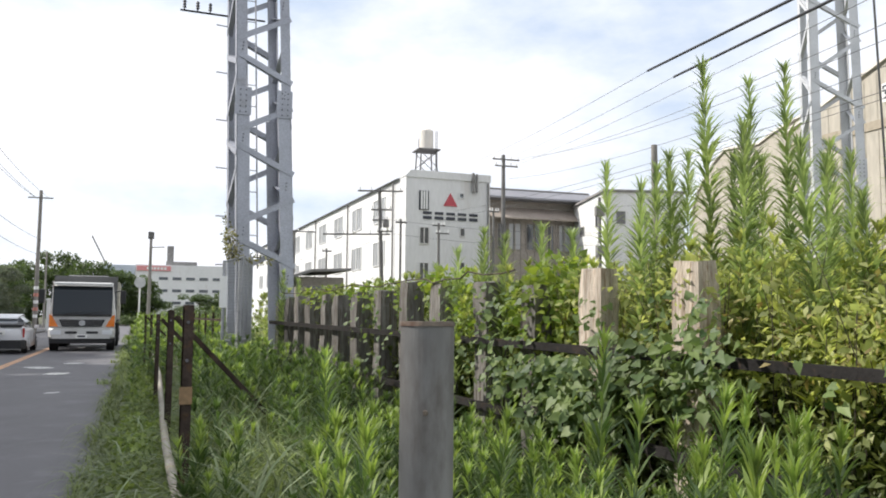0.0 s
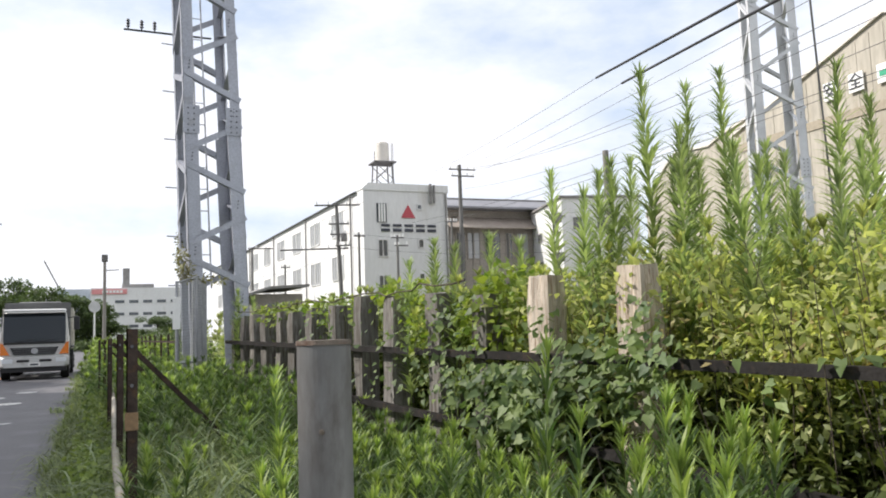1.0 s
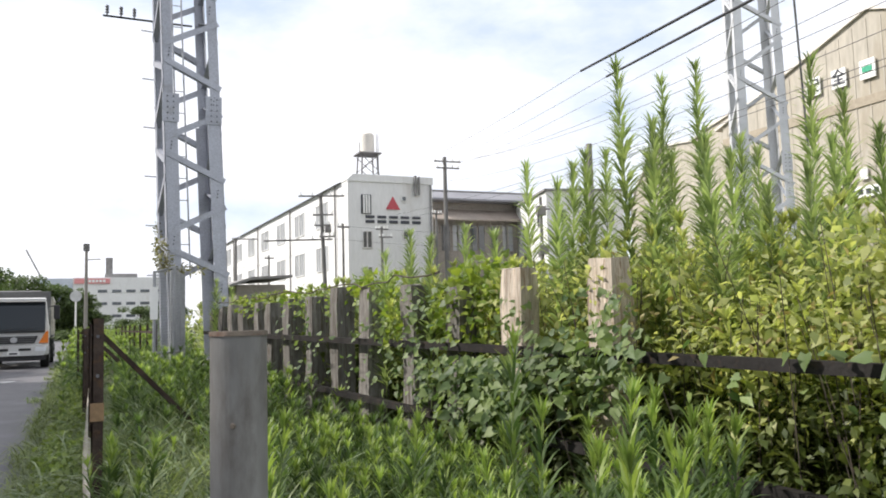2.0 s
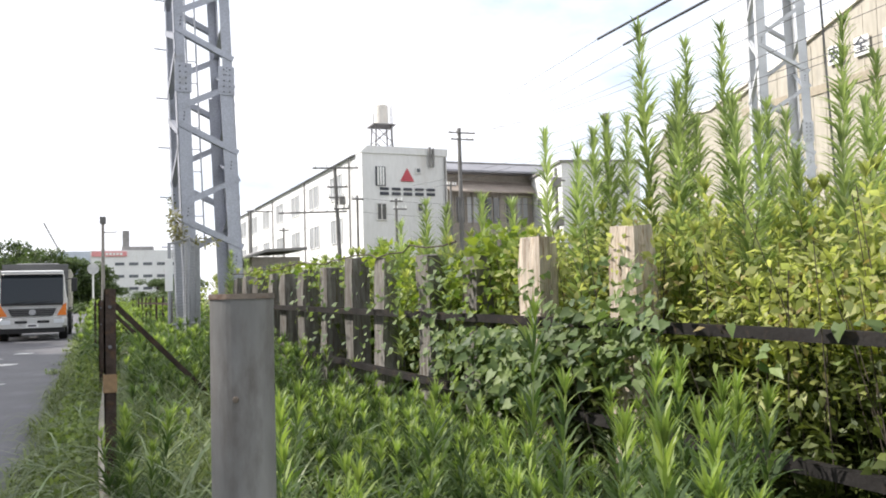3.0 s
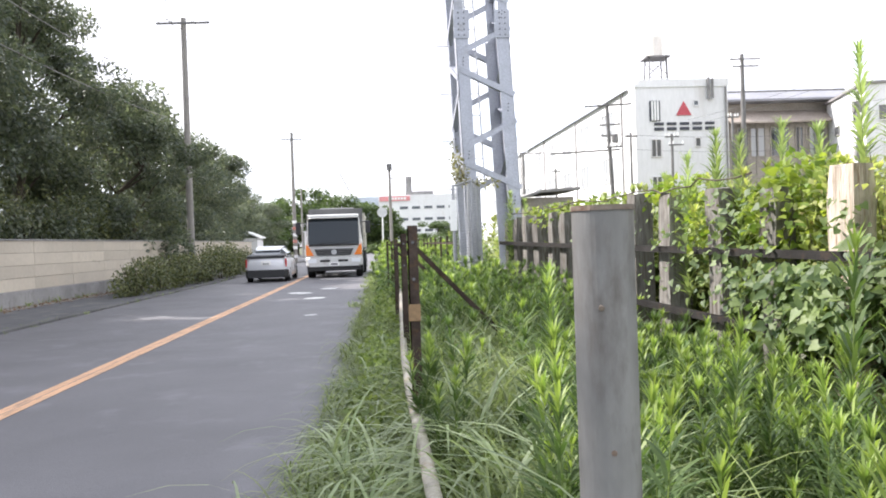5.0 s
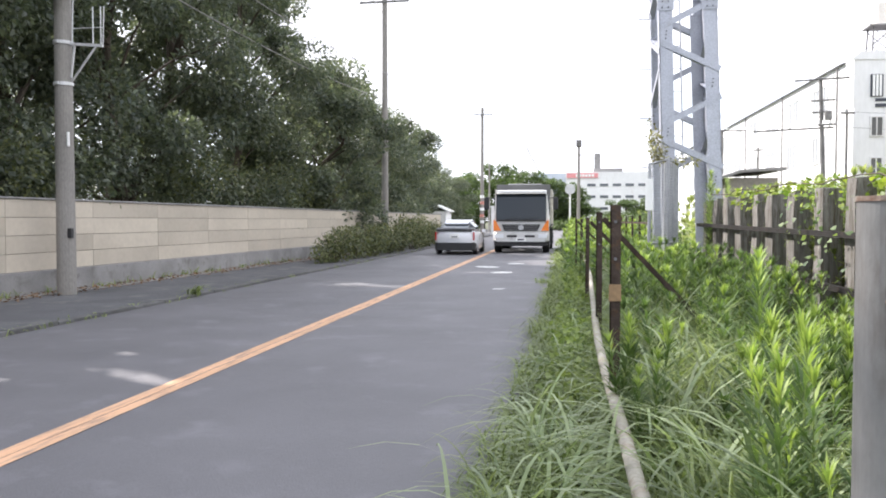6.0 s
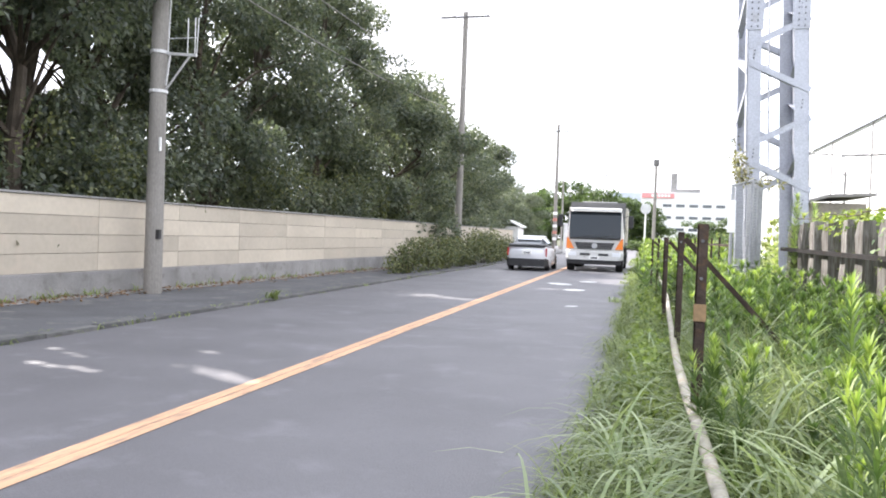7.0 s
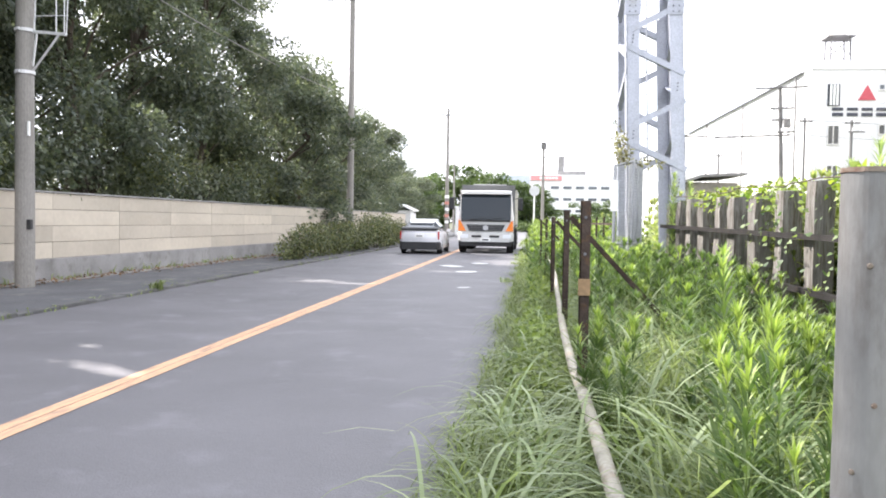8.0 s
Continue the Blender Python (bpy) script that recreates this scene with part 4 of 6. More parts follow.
# the gable wall faces the tracks (-x); local x runs along the wall towards the viewer
shed = thing("warehouse", "large beige corrugated warehouse with a steep gable", "warehouse", (25.8, 29.0, 0), -90)
part("wall", prism([(0.6, -0.2), (16.2, -0.2), (16.2, 9.9), (8.4, 12.45), (0.6, 9.9)], "y", 0, 24), BEIGE_WALL, shed, "beige sheet cladding")
part("roof", prism([(0.2, 9.7), (8.4, 12.4), (16.6, 9.7), (16.6, 9.82), (8.4, 12.53), (0.2, 9.82)], "y", -0.12, 24.4), TANK, shed, "thin pale roof edge")
part("band", box(0.6, 16.2, -0.05, -0.004, 8.9, 9.25), BEIGE_DARK, shed, "brown band across the gable")
for i in range(25):
    x = 0.8 + i * 0.62
    part("rib", box(x, x + 0.06, -0.018, -0.003, 0, 12.2 - abs(x - 8.4) * 0.33), BEIGE_WALL, shed)
for x0, what in ((5.52, "安"), (6.72, "全"), (7.98, "")):
    x1, z0, z1 = x0 + 0.66, 9.84, 10.56
    board = part("sign_board", box(x0, x1, -0.13, -0.07, z0, z1, 0.01), SIGN_WHITE, shed, "white board with a dark character" if what else "white board with a green cross")
    if what:
        lettered(board, what, (x0 + x1) / 2, (z0 + z1) / 2, -0.15, 0.66, DARK)
    else:
        b = bmesh.new()
        box(x0 + 0.12, x1 - 0.12, -0.15, -0.134, (z0 + z1) / 2 - 0.1, (z0 + z1) / 2 + 0.1, bm=b)
        box((x0 + x1) / 2 - 0.1, (x0 + x1) / 2 + 0.1, -0.149, -0.135, z0 + 0.25, z1 - 0.25, bm=b)
        part("cross", b, GREEN_SIGN, board)
long_sign = part("sign_board", box(7.1, 11.0, -0.13, -0.07, 5.55, 5.95, 0.01), SIGN_WHITE, shed, "long white board with a row of dark bars")
for i in range(11):
    part("bar", box(7.25 + i * 0.33, 7.45 + i * 0.33, -0.15, -0.134, 5.65, 5.84), DARK, long_sign)
part("notice", box(7.68, 8.0, -0.12, -0.07, 6.2, 6.62), SIGN_WHITE, shed)
annex = thing("annex", "beige corrugated annex with a hipped roofline", "building", (0, 0, 0))
EAVES = [(37.3, 7.2), (36.7, 8.4), (35.4, 9.64), (34.4, 10.22), (31.9, 10.0), (30.8, 10.36), (28.9, 10.75)]
part("wall", prism([(37.3, -0.2)] + EAVES + [(28.9, -0.2)], "x", 27, 38), BEIGE_WALL, annex, "beige sheet cladding")
part("roof", prism([(y, z + 0.01) for y, z in EAVES] + [(y, z + 0.11) for y, z in EAVES[::-1]], "x", 26.9, 38.1), TANK, annex, "thin pale roof edge")
low = thing("track_shed", "small grey-roofed trackside shed behind the fence", "shed", (4.35, 30, 0), 4)
part("wall", box(0.1, 1.9, 0, 3, -0.2, 2.95), BROWN_WALL, low)
part("roof", prism([(-0.2, 2.85), (0.6, 3.12), (2.1, 3.2), (2.1, 3.3), (0.6, 3.22), (-0.2, 2.95)], "y", -0.3, 3.3), CONCRETE, low)
part("window", box(0.5, 1.3, -0.03, 0.02, 1.9, 2.6), DARK_GLASS, low)

# ---- trackside poles and masts ----
def arm_pole(name, label, x, y, h, r, arms, lean=0.0, boxes=()):
    p = thing(name, label, "utility pole", group="poles beyond the fence")
    p.matrix_basis = pose(x, y, 0, 0, lean, 0)
    part("shaft", tube(bmesh.new(), (0, 0, -0.2), (0, 0, h), r, r * 0.7, 12), POLE_DARK, p)
    for x0, x1, z in arms:
        part("crossarm", bar(bmesh.new(), (x0, -0.12, z), (x1, -0.12, z), 0.07, 0.08), POLE_DARK, p)
        for t in (0.05, 0.3, 0.7, 0.95):
            xx = x0 + (x1 - x0) * t
            part("insulator", tube(bmesh.new(), (xx, -0.12, z + 0.04), (xx, -0.12, z + 0.22), 0.05, 0.03, 8), SIGN_WHITE, p)
    for x0, x1, z0, z1 in boxes:
        part("transformer", box(x0, x1, -0.35, -0.1, z0, z1, 0.03), CONCRETE, p)
    return p


arm_pole("utility_pole", "grey utility pole with two crossarms and cables", 19.05, 45, 11.4, 0.16, ((-0.75, 1.0, 11.1), (-0.6, 0.9, 10.7)))
arm_pole("catenary_pole", "dark leaning pole with long arms beside the tracks", 10.75, 41.5, 8.25, 0.13, ((-1.2, 1.25, 8.15), (-0.5, 0.6, 7.15), (-0.45, 0.4, 6.6), (-3.1, 0.5, 5.85), (-0.2, 0.6, 6.0)), -2.2, ((0.1, 0.4, 6.2, 6.6),))
arm_pole("utility_pole", "dark pole with a transformer box in front of the white building", 22.8, 40, 8.3, 0.12, ((-0.3, 0.5, 7.6), (-0.3, 0.4, 5.5)), 0, ((-0.4, 0.15, 7.2, 7.75), (-0.35, 0.25, 5.0, 5.5)))
arm_pole("catenary_pole", "dark pole with a short arm near the works", 8.65, 60, 7.85, 0.13, ((-0.3, 1.6, 7.75),), 0)
arm_pole("utility_pole", "slim pole with white insulators before the works wall", 14.6, 44, 6.9, 0.1, ((-0.4, 0.35, 6.75), (-0.2, 0.6, 6.3)))
arm_pole("utility_pole", "slim pole beside the works corner", 18.2, 44.5, 8.0, 0.09, ((-0.3, 0.3, 7.8),))
arm_pole("catenary_pole", "thin dark pole beside the tracks", 11.35, 40.5, 6.6, 0.08, ((-0.3, 0.3, 6.4),))
arm_pole("catenary_pole", "thin dark pole far along the tracks", 9.6, 52, 5.9, 0.08, ((-0.3, 0.3, 5.7),))
stump = thing("steel_pole", "plain grey steel pole standing behind the weeds", "pole", (11.9, 18.0, 0))
part("shaft", tube(bmesh.new(), (0, 0, -0.2), (0, 0, 6.02), 0.085, 0.08, 12), POLE, stump)
mast2, c2 = lattice_mast((14.55, 15.3, 0), -28, 1.25, 1.1, 17, -0.008, TOWER_WHITE, 0.2, "pale steel lattice mast with zigzag braces beyond the weeds", 2.4, 1.0, 0.12)
part("cable", tube(bmesh.new(), (1.75, 0.3, 3), (1.35, 0.3, 17), 0.028, 0.028, 8), POLE_DARK, mast2)

# wires over the tracks
W1 = "black overhead cable above the tracks"
wire("overhead_wire", (22.36, 58, 13.65), (13.03, 20, 8.71), 0.15, 0.0075, W1)
wire("overhead_wire", (25.25, 58, 14.24), (13.92, 20, 8.62), 0.15, 0.0075, W1)
wire("overhead_wire", (25.22, 58, 13.33), (11.0, 4, 7.1), 0.2, 0.0075, W1)
HOSE = "thick black insulating hose on an overhead cable"
wire("insulating_hose", (13.03, 20, 8.71), (9.8, 5, 6.83), 0.0, 0.034, HOSE, skin=HOSE_BLACK)
wire("insulating_hose", (13.92, 20, 8.62), (10.35, 5, 6.88), 0.0, 0.034, HOSE, skin=HOSE_BLACK)
for x0, z0, x1, z1, sag in ((20.09, 11.3, 13.23, 7.06, 0.55), (20.08, 11.15, 13.27, 7.44, 0.5), (19.4, 9.96, 13.17, 6.52, 0.5), (15.87, 7.79, 13.1, 5.97, 0.3), (15.86, 7.45, 13.09, 5.83, 0.3)):
    wire("overhead_wire", (x0, 45, z0), (x1, 10, z1), sag, 0.0075, W1)
    wire("overhead_wire", (x1, 10, z1), (x1 - 1.5, -26, z1 + 0.6), 0.3, 0.0075, W1)
for x0, z0 in ((9.8, 6.83), (10.35, 6.88), (11.0, 7.1)):
    wire("overhead_wire", (x0, 5 if x0 < 11 else 4, z0), (x0 - 3.5, -26, z0 - 0.3), 0.2, 0.0075, W1)
wire("overhead_wire", (10.4, 41.4, 6.7), (22.8, 39.9, 6.3), 0.25, 0.0075, W1)
wire("overhead_wire", (11.2, 41.4, 5.9), (22.8, 39.9, 5.6), 0.25, 0.0075, W1)
wire("overhead_wire", (8.65, 59.9, 7.8), (11.9, 41.4, 8.35), 0.1, 0.0075, W1)
wire("overhead_wire", (8.0, 59.9, 5.6), (11.0, 41.4, 5.9), 0.4, 0.0075, W1)
wire("overhead_wire", (22.8, 39.9, 7.7), (30, 12, 8.2), 0.6, 0.0075, W1)

# ---- the far end of the road ----
far = thing("far_block", "pale distant shopping block with a faded red sign band", "building", (-8, 212, 0))
part("wall", box(0, 22, 0, 20, -0.2, 13.9), WHITE_WALL, far)
part("sign_band", box(0.3, 8.2, -0.3, -0.02, 12.4, 13.6), PINK, far, "faded red sign band")
for i in range(6):
    part("bar", box(2.6 + i * 0.8, 3.2 + i * 0.8, -0.36, -0.31, 12.7, 13.3), SIGN_WHITE, far)
for r in range(3):
    for i in range(5):
        part("window", box(5.5 + i * 3.2, 7.6 + i * 3.2, -0.1, 0.1, 10.2 - r * 3.0, 10.9 - r * 3.0), DARK_GLASS, far)
part("penthouse", box(7, 14.5, 3, 10, 13.9, 15.0), CONCRETE, far)
part("chimney", box(7.2, 8.8, 4, 5.6, 13.9, 19.0), CONCRETE, far)
blue = thing("far_block", "blue-grey distant building block", "building", (-15.5, 214, 0))
part("wall", box(0, 7.4, 0, 20, -0.2, 13.8), BLUE_GREY, blue)
for r in range(3):
    part("window", box(0.5, 6.8, -0.1, 0.1, 4.0 + r * 3.2, 5.2 + r * 3.2), DARK_GLASS, blue)
crane = thing("crane", "far thin crane jib against the sky", "crane", (-19, 240, 0))
part("jib", bar(bmesh.new(), (3, 0, 14), (-1.5, 0, 23), 0.35, 0.35), CONCRETE, crane)
part("mast", bar(bmesh.new(), (3, 0, -0.2), (3, 0, 15), 0.5, 0.5), CONCRETE, crane)
gatepost = thing("gate_pillar", "white rendered gate pillar beside the road", "pillar", (-9.72, 78, 0))
part("pillar", box(-0.3, 0.3, -0.3, 0.3, -0.1, 2.7, 0.03), WHITE_WALL, gatepost)
part("cap", box(-0.36, 0.36, -0.36, 0.36, 2.7, 2.85, 0.03), WHITE_WALL, gatepost)
hut = thing("white_hut", "small white hut half hidden by trees", "hut", (-13.4, 64, 0))
part("wall", box(0, 1.5, 0, 2.5, -0.1, 2.2), WHITE_WALL, hut)
part("roof", prism([(-0.2, 2.15), (0.75, 2.6), (1.7, 2.15), (1.7, 2.25), (0.75, 2.72), (-0.2, 2.25)], "y", -0.2, 2.7), WHITE_WALL, hut)
house = thing("house", "pale house glimpsed between the trees", "house", (-33, 27, 0))
part("wall", box(0, 7, 0, 8, -0.1, 6.2), WHITE_WALL, house)
part("roof", prism([(-0.5, 6.1), (3.5, 7.6), (7.5, 6.1), (7.5, 6.3), (3.5, 7.85), (-0.5, 6.3)], "y", -0.5, 8.5), GREY_ROOF, house)


# ---- vehicles ----
def loft(rings):
    b = bmesh.new()
    vs = [[b.verts.new(p) for p in ring] for ring in rings]
    n = len(rings[0])
    for r0, r1 in zip(vs, vs[1:]):
        for i in range(n):
            b.faces.new((r0[i], r0[(i + 1) % n], r1[(i + 1) % n], r1[i]))
    b.faces.new(vs[0][::-1])
    b.faces.new(vs[-1])
    return finish(b)


def ring(y, hw, z0, z1, r, hw_top=None):
    """A rounded cross-section of a vehicle at y."""
    t = hw if hw_top is None else hw_top
    pts = [(-hw + r, z0), (-hw, z0 + r), (-hw, (z0 + z1) / 2), (-t, z1 - r), (-t + r, z1), (t - r, z1), (t, z1 - r), (hw, (z0 + z1) / 2), (hw, z0 + r), (hw - r, z0)]
    return [(x, y, z) for x, z in pts]


def wheel(parent, x, y, r, w, rim=None):
    b = bmesh.new()
    tube(b, (x - w / 2, y, r), (x + w / 2, y, r), r, r, 28)
    bmesh.ops.bevel(b, geom=[e for e in b.edges if abs(e.verts[0].co.x - e.verts[1].co.x) < 1e-4], offset=0.025, segments=2, affect="EDGES")
    wh = part("wheel", b, TYRE, parent)
    side = 1 if x > 0 else -1
    b = bmesh.new()
    tube(b, (x + side * (w / 2 - 0.01), y, r), (x + side * (w / 2 + 0.012), y, r), r * 0.64, r * 0.58, 24)
    for i in range(5):
        a = i * 2 * math.pi / 5
        bar(b, (x + side * (w / 2 + 0.015), y, r), (x + side * (w / 2 + 0.015), y + r * 0.58 * math.cos(a), r + r * 0.58 * math.sin(a)), 0.05, 0.03)
    part("rim", b, rim or RIM, wh)
    return wh


def car(name, label, at, rz, paint, body, cabin, roof, W, wheels, lamps, plate_z, r=0.31):
    """A car that drives away: stations along y from tail to nose."""
    c = thing(name, label, "car", at, rz, group="cars on the road")
    ob = part("body", loft([ring(y, hw, z0, z1, 0.07, hw * 0.93) for y, hw, z0, z1 in body]), paint, c)
    ob.data.shade_smooth()
    ob = part("windows", loft([ring(y, hw, z0, z1, 0.05, ht) for y, hw, ht, z0, z1 in cabin]), DARK_GLASS, c, "dark tinted windows")
    ob = part("roof", loft([ring(y, hw, z0, z1, 0.012, hw * 0.96) for y, hw, z0, z1 in roof]), paint, c)
    for side in (-1, 1):
        for y in wheels:
            wheel(c, side * (W / 2 - 0.1), y, r, 0.2)
        for z0, z1, x0, x1, y in lamps:
            a, e = sorted((side * x0, side * x1))
            part("tail_lamp", box(a, e, y - 0.02, y + 0.14, z0, z1, 0.012), TAIL, c, "red tail lamp")
        part("mirror", box(side * (W / 2 - 0.02), side * (W / 2 + 0.14), wheels[1] - 0.7, wheels[1] - 0.58, 0.92, 1.05, 0.02), paint, c)
        for py in (0.32, 0.62):
            part("door_seam", box(side * W / 2 - 0.004, side * W / 2 + 0.003, wheels[1] - py * 3.0, wheels[1] - py * 3.0 + 0.012, 0.35, 0.85), BLACK_TRIM, c)
    part("bumper", loft([ring(-0.05, W / 2 * 0.86, 0.25, 0.46, 0.03), ring(0.12, W / 2 * 0.93, 0.23, 0.48, 0.03), ring(0.3, W / 2 * 0.95, 0.23, 0.46, 0.03)]), BLACK_TRIM, c, "black lower bumper")
    plate = part("number_plate", box(-0.2, 0.2, -0.065, -0.035, plate_z, plate_z + 0.175, 0.004), SIGN_WHITE, c, "plain pale number plate")
    for i in range(3):
        part("bar", box(-0.12 + i * 0.085, -0.06 + i * 0.085, -0.069, -0.066, plate_z + 0.03, plate_z + 0.09), DARK, plate)
    return c


car("hatchback", "silver hatchback with a black-edged sloping tail and lit red lamps", (-5.85, 33.6, 0), 2.2, SILVER,
    [(-0.02, 0.72, 0.45, 0.98), (0.12, 0.84, 0.3, 1.03), (0.6, 0.88, 0.2, 1.0), (1.2, 0.88, 0.19, 0.96), (2.4, 0.88, 0.19, 0.95), (3.4, 0.87, 0.2, 0.92), (4.1, 0.82, 0.22, 0.8), (4.5, 0.6, 0.3, 0.62)],
    [(0.1, 0.7, 0.6, 0.95, 1.08), (0.9, 0.77, 0.58, 0.93, 1.38), (1.8, 0.78, 0.56, 0.92, 1.45), (2.5, 0.77, 0.56, 0.92, 1.42), (3.5, 0.68, 0.6, 0.9, 0.97)],
    [(0.55, 0.5, 1.29, 1.33), (1.3, 0.57, 1.42, 1.455), (2.0, 0.57, 1.45, 1.48), (2.7, 0.54, 1.37, 1.41)], 1.76, (0.85, 3.55), [(0.62, 0.96, 0.78, 0.83, 0.03)], 0.7)
silver_car = bpy.data.objects["hatchback"]
part("spoiler", loft([ring(-0.06, 0.76, 0.99, 1.08, 0.02), ring(0.2, 0.8, 1.05, 1.13, 0.02)]), BLACK_TRIM, silver_car, "gloss black tail spoiler")
part("rear_skirt", loft([ring(-0.07, 0.74, 0.2, 0.5, 0.04), ring(0.1, 0.85, 0.18, 0.54, 0.04), ring(0.35, 0.89, 0.18, 0.5, 0.04)]), BLACK_TRIM, silver_car, "deep black rear skirt")
car("van", "small white boxy delivery van", (-7.75, 71, 0), 3, WHITE_CAR,
    [(0, 0.7, 0.35, 1.05), (0.08, 0.73, 0.25, 1.1), (1.5, 0.74, 0.22, 1.1), (2.9, 0.74, 0.22, 1.05), (3.35, 0.68, 0.3, 0.85)],
    [(0.04, 0.68, 0.6, 1.05, 1.72), (1.5, 0.7, 0.62, 1.05, 1.78), (2.7, 0.69, 0.6, 1.02, 1.74), (3.2, 0.66, 0.55, 0.98, 1.15)],
    [(0.02, 0.62, 1.7, 1.82), (1.4, 0.64, 1.76, 1.88), (2.75, 0.6, 1.72, 1.83)], 1.48, (0.55, 2.8), [(0.62, 0.8, 0.63, 0.71, -0.01)], 0.55, 0.28)
bpy.data.objects["van"].scale = (1.16, 1.16, 1.12)
car("estate_car", "distant white estate car", (-8.4, 92, 0), 2.5, WHITE_CAR,
    [(0, 0.7, 0.4, 0.95), (0.1, 0.8, 0.28, 1.0), (1.5, 0.85, 0.2, 0.98), (3.2, 0.85, 0.2, 0.93), (4.3, 0.7, 0.3, 0.7)],
    [(0.15, 0.7, 0.6, 0.95, 1.2), (0.7, 0.76, 0.6, 0.95, 1.5), (2.3, 0.76, 0.6, 0.92, 1.5), (3.3, 0.68, 0.6, 0.9, 0.97)],
    [(0.4, 0.6, 1.46, 1.53), (1.3, 0.62, 1.5, 1.56), (2.4, 0.58, 1.48, 1.53)], 1.72, (0.8, 3.4), [(0.74, 0.95, 0.68, 0.78, -0.01)], 0.66)


def dump_truck(label, at, rz, cab_paint, bed_paint, length):
    """A dump truck whose cab faces -y."""
    t = thing("dump_truck", label, "truck", at, rz, group="trucks on the road")
    ob = part("cab", loft([ring(0.0, 1.02, 0.62, 1.45, 0.08, 1.0), ring(0.06, 1.1, 0.55, 2.2, 0.1, 1.02), ring(0.28, 1.12, 0.5, 2.48, 0.1, 1.02), ring(0.6, 1.12, 0.5, 2.56, 0.12, 1.0), ring(1.75, 1.12, 0.5, 2.56, 0.12, 1.0)]), cab_paint, t)
    part("windscreen", prism([(-0.045, 1.36), (0.02, 2.2), (0.12, 2.4), (0.18, 2.4), (0.08, 2.2), (0.0, 1.36)], "x", -1.01, 1.01), TRUCK_GLASS, t, "dark windscreen")
    for x in (-0.62, 0.05):
        part("wiper", bar(bmesh.new(), (x, -0.07, 1.36), (x + 0.6, -0.06, 1.46), 0.03, 0.02), BLACK_TRIM, t)
    part("sun_visor", loft([ring(-0.06, 1.0, 2.42, 2.5, 0.02), ring(0.2, 1.02, 2.44, 2.54, 0.02)]), cab_paint, t)
    part("cowl", box(-1.0, 1.0, -0.05, 0.02, 1.28, 1.36, 0.015), BLACK_TRIM, t, "black cowl below the windscreen")
    grille = part("grille", prism([(-0.78, 1.16), (0.78, 1.16), (0.66, 0.9), (-0.66, 0.9)], "y", -0.06, 0.02), BLACK_TRIM, t, "dark tapered grille")
    for i in range(3):
        part("slat", box(-0.7 + i * 0.02, 0.7 - i * 0.02, -0.075, -0.06, 1.1 - i * 0.075, 1.125 - i * 0.075), BED_GREY, grille)
    part("emblem", tube(bmesh.new(), (0, -0.09, 1.03), (0, -0.06, 1.03), 0.11, 0.11, 20), RIM, grille, "plain round chrome emblem")
    bumper = part("bumper", loft([ring(-0.14, 1.0, 0.46, 0.84, 0.06), ring(0.05, 1.13, 0.46, 0.86, 0.06), ring(0.45, 1.13, 0.46, 0.84, 0.05)]), cab_paint, t)
    for x in (-0.36, 0.36):
        part("bumper_opening", box(x - 0.2, x + 0.2, -0.155, -0.13, 0.64, 0.73, 0.02), BLACK_TRIM, bumper)
    part("valance", box(-1.05, 1.05, -0.06, 0.4, 0.28, 0.47, 0.03), BLACK_TRIM, t, "black lower valance")
    plate = part("number_plate", box(-0.2, 0.2, -0.165, -0.14, 0.48, 0.62), SIGN_WHITE, t, "plain pale number plate")
    part("bar", box(-0.13, 0.13, -0.17, -0.166, 0.52, 0.58), DARK, plate)
    for s in (-1, 1):
        a, e = sorted((s * 0.68, s * 1.05))
        part("headlight", box(a, e, -0.145, 0.02, 0.6, 0.78, 0.03), HEAD, t, "clear headlight")
        part("indicator", prism([(s * 0.8, 0.9), (s * 1.11, 0.9), (s * 1.11, 1.34), (s * 1.02, 1.3)], "y", -0.04, 0.22), AMBER, t, "amber corner lamp")
        part("side_window", box(s * 1.1 - 0.02, s * 1.1 + 0.02, 0.45, 1.35, 1.5, 2.3, 0.008), DARK_GLASS, t)
        m = part("mirror_arm", tube(bmesh.new(), (s * 1.08, 0.12, 2.2), (s * 1.38, -0.1, 2.25), 0.018, 0.018, 8), BLACK_TRIM, t)
        part("mirror", box(s * 1.38 - 0.1, s * 1.38 + 0.1, -0.16, -0.06, 1.75, 2.25, 0.03), BLACK_TRIM, m)
        for y in (0.95, length - 2.3, length - 1.05):
            wheel(t, s * 0.98, y, 0.49, 0.28 if y < 2 else 0.42, BED_GREY)
        part("mudguard", prism([(0.4, 0.55), (0.42, 1.08), (1.5, 1.08), (1.52, 0.55), (1.45, 0.55), (1.43, 1.0), (0.5, 1.0), (0.47, 0.55)], "x", s * 0.86, s * 1.13), BLACK_TRIM, t)
        part("side_guard", box(s * 1.0 - 0.02, s * 1.0 + 0.02, 1.9, length - 3.0, 0.5, 0.62), BED_GREY, t)
        part("tank", tube(bmesh.new(), (s * 0.8, 1.95, 0.72), (s * 0.8, 3.0, 0.72), 0.26, 0.26, 16), BED_GREY, t)
        bed_side = part("bed_side", box(s * 1.14 - 0.03, s * 1.14 + 0.03, 2.05, length, 1.12, 2.62, 0.01), bed_paint, t, "ribbed tipper side")
        for i in range(8):
            y = 2.12 + i * (length - 2.24) / 7
            part("rib", box(s * 1.19 - 0.025, s * 1.19 + 0.025, y - 0.04, y + 0.04, 1.05, 2.62, 0.008), bed_paint, bed_side)
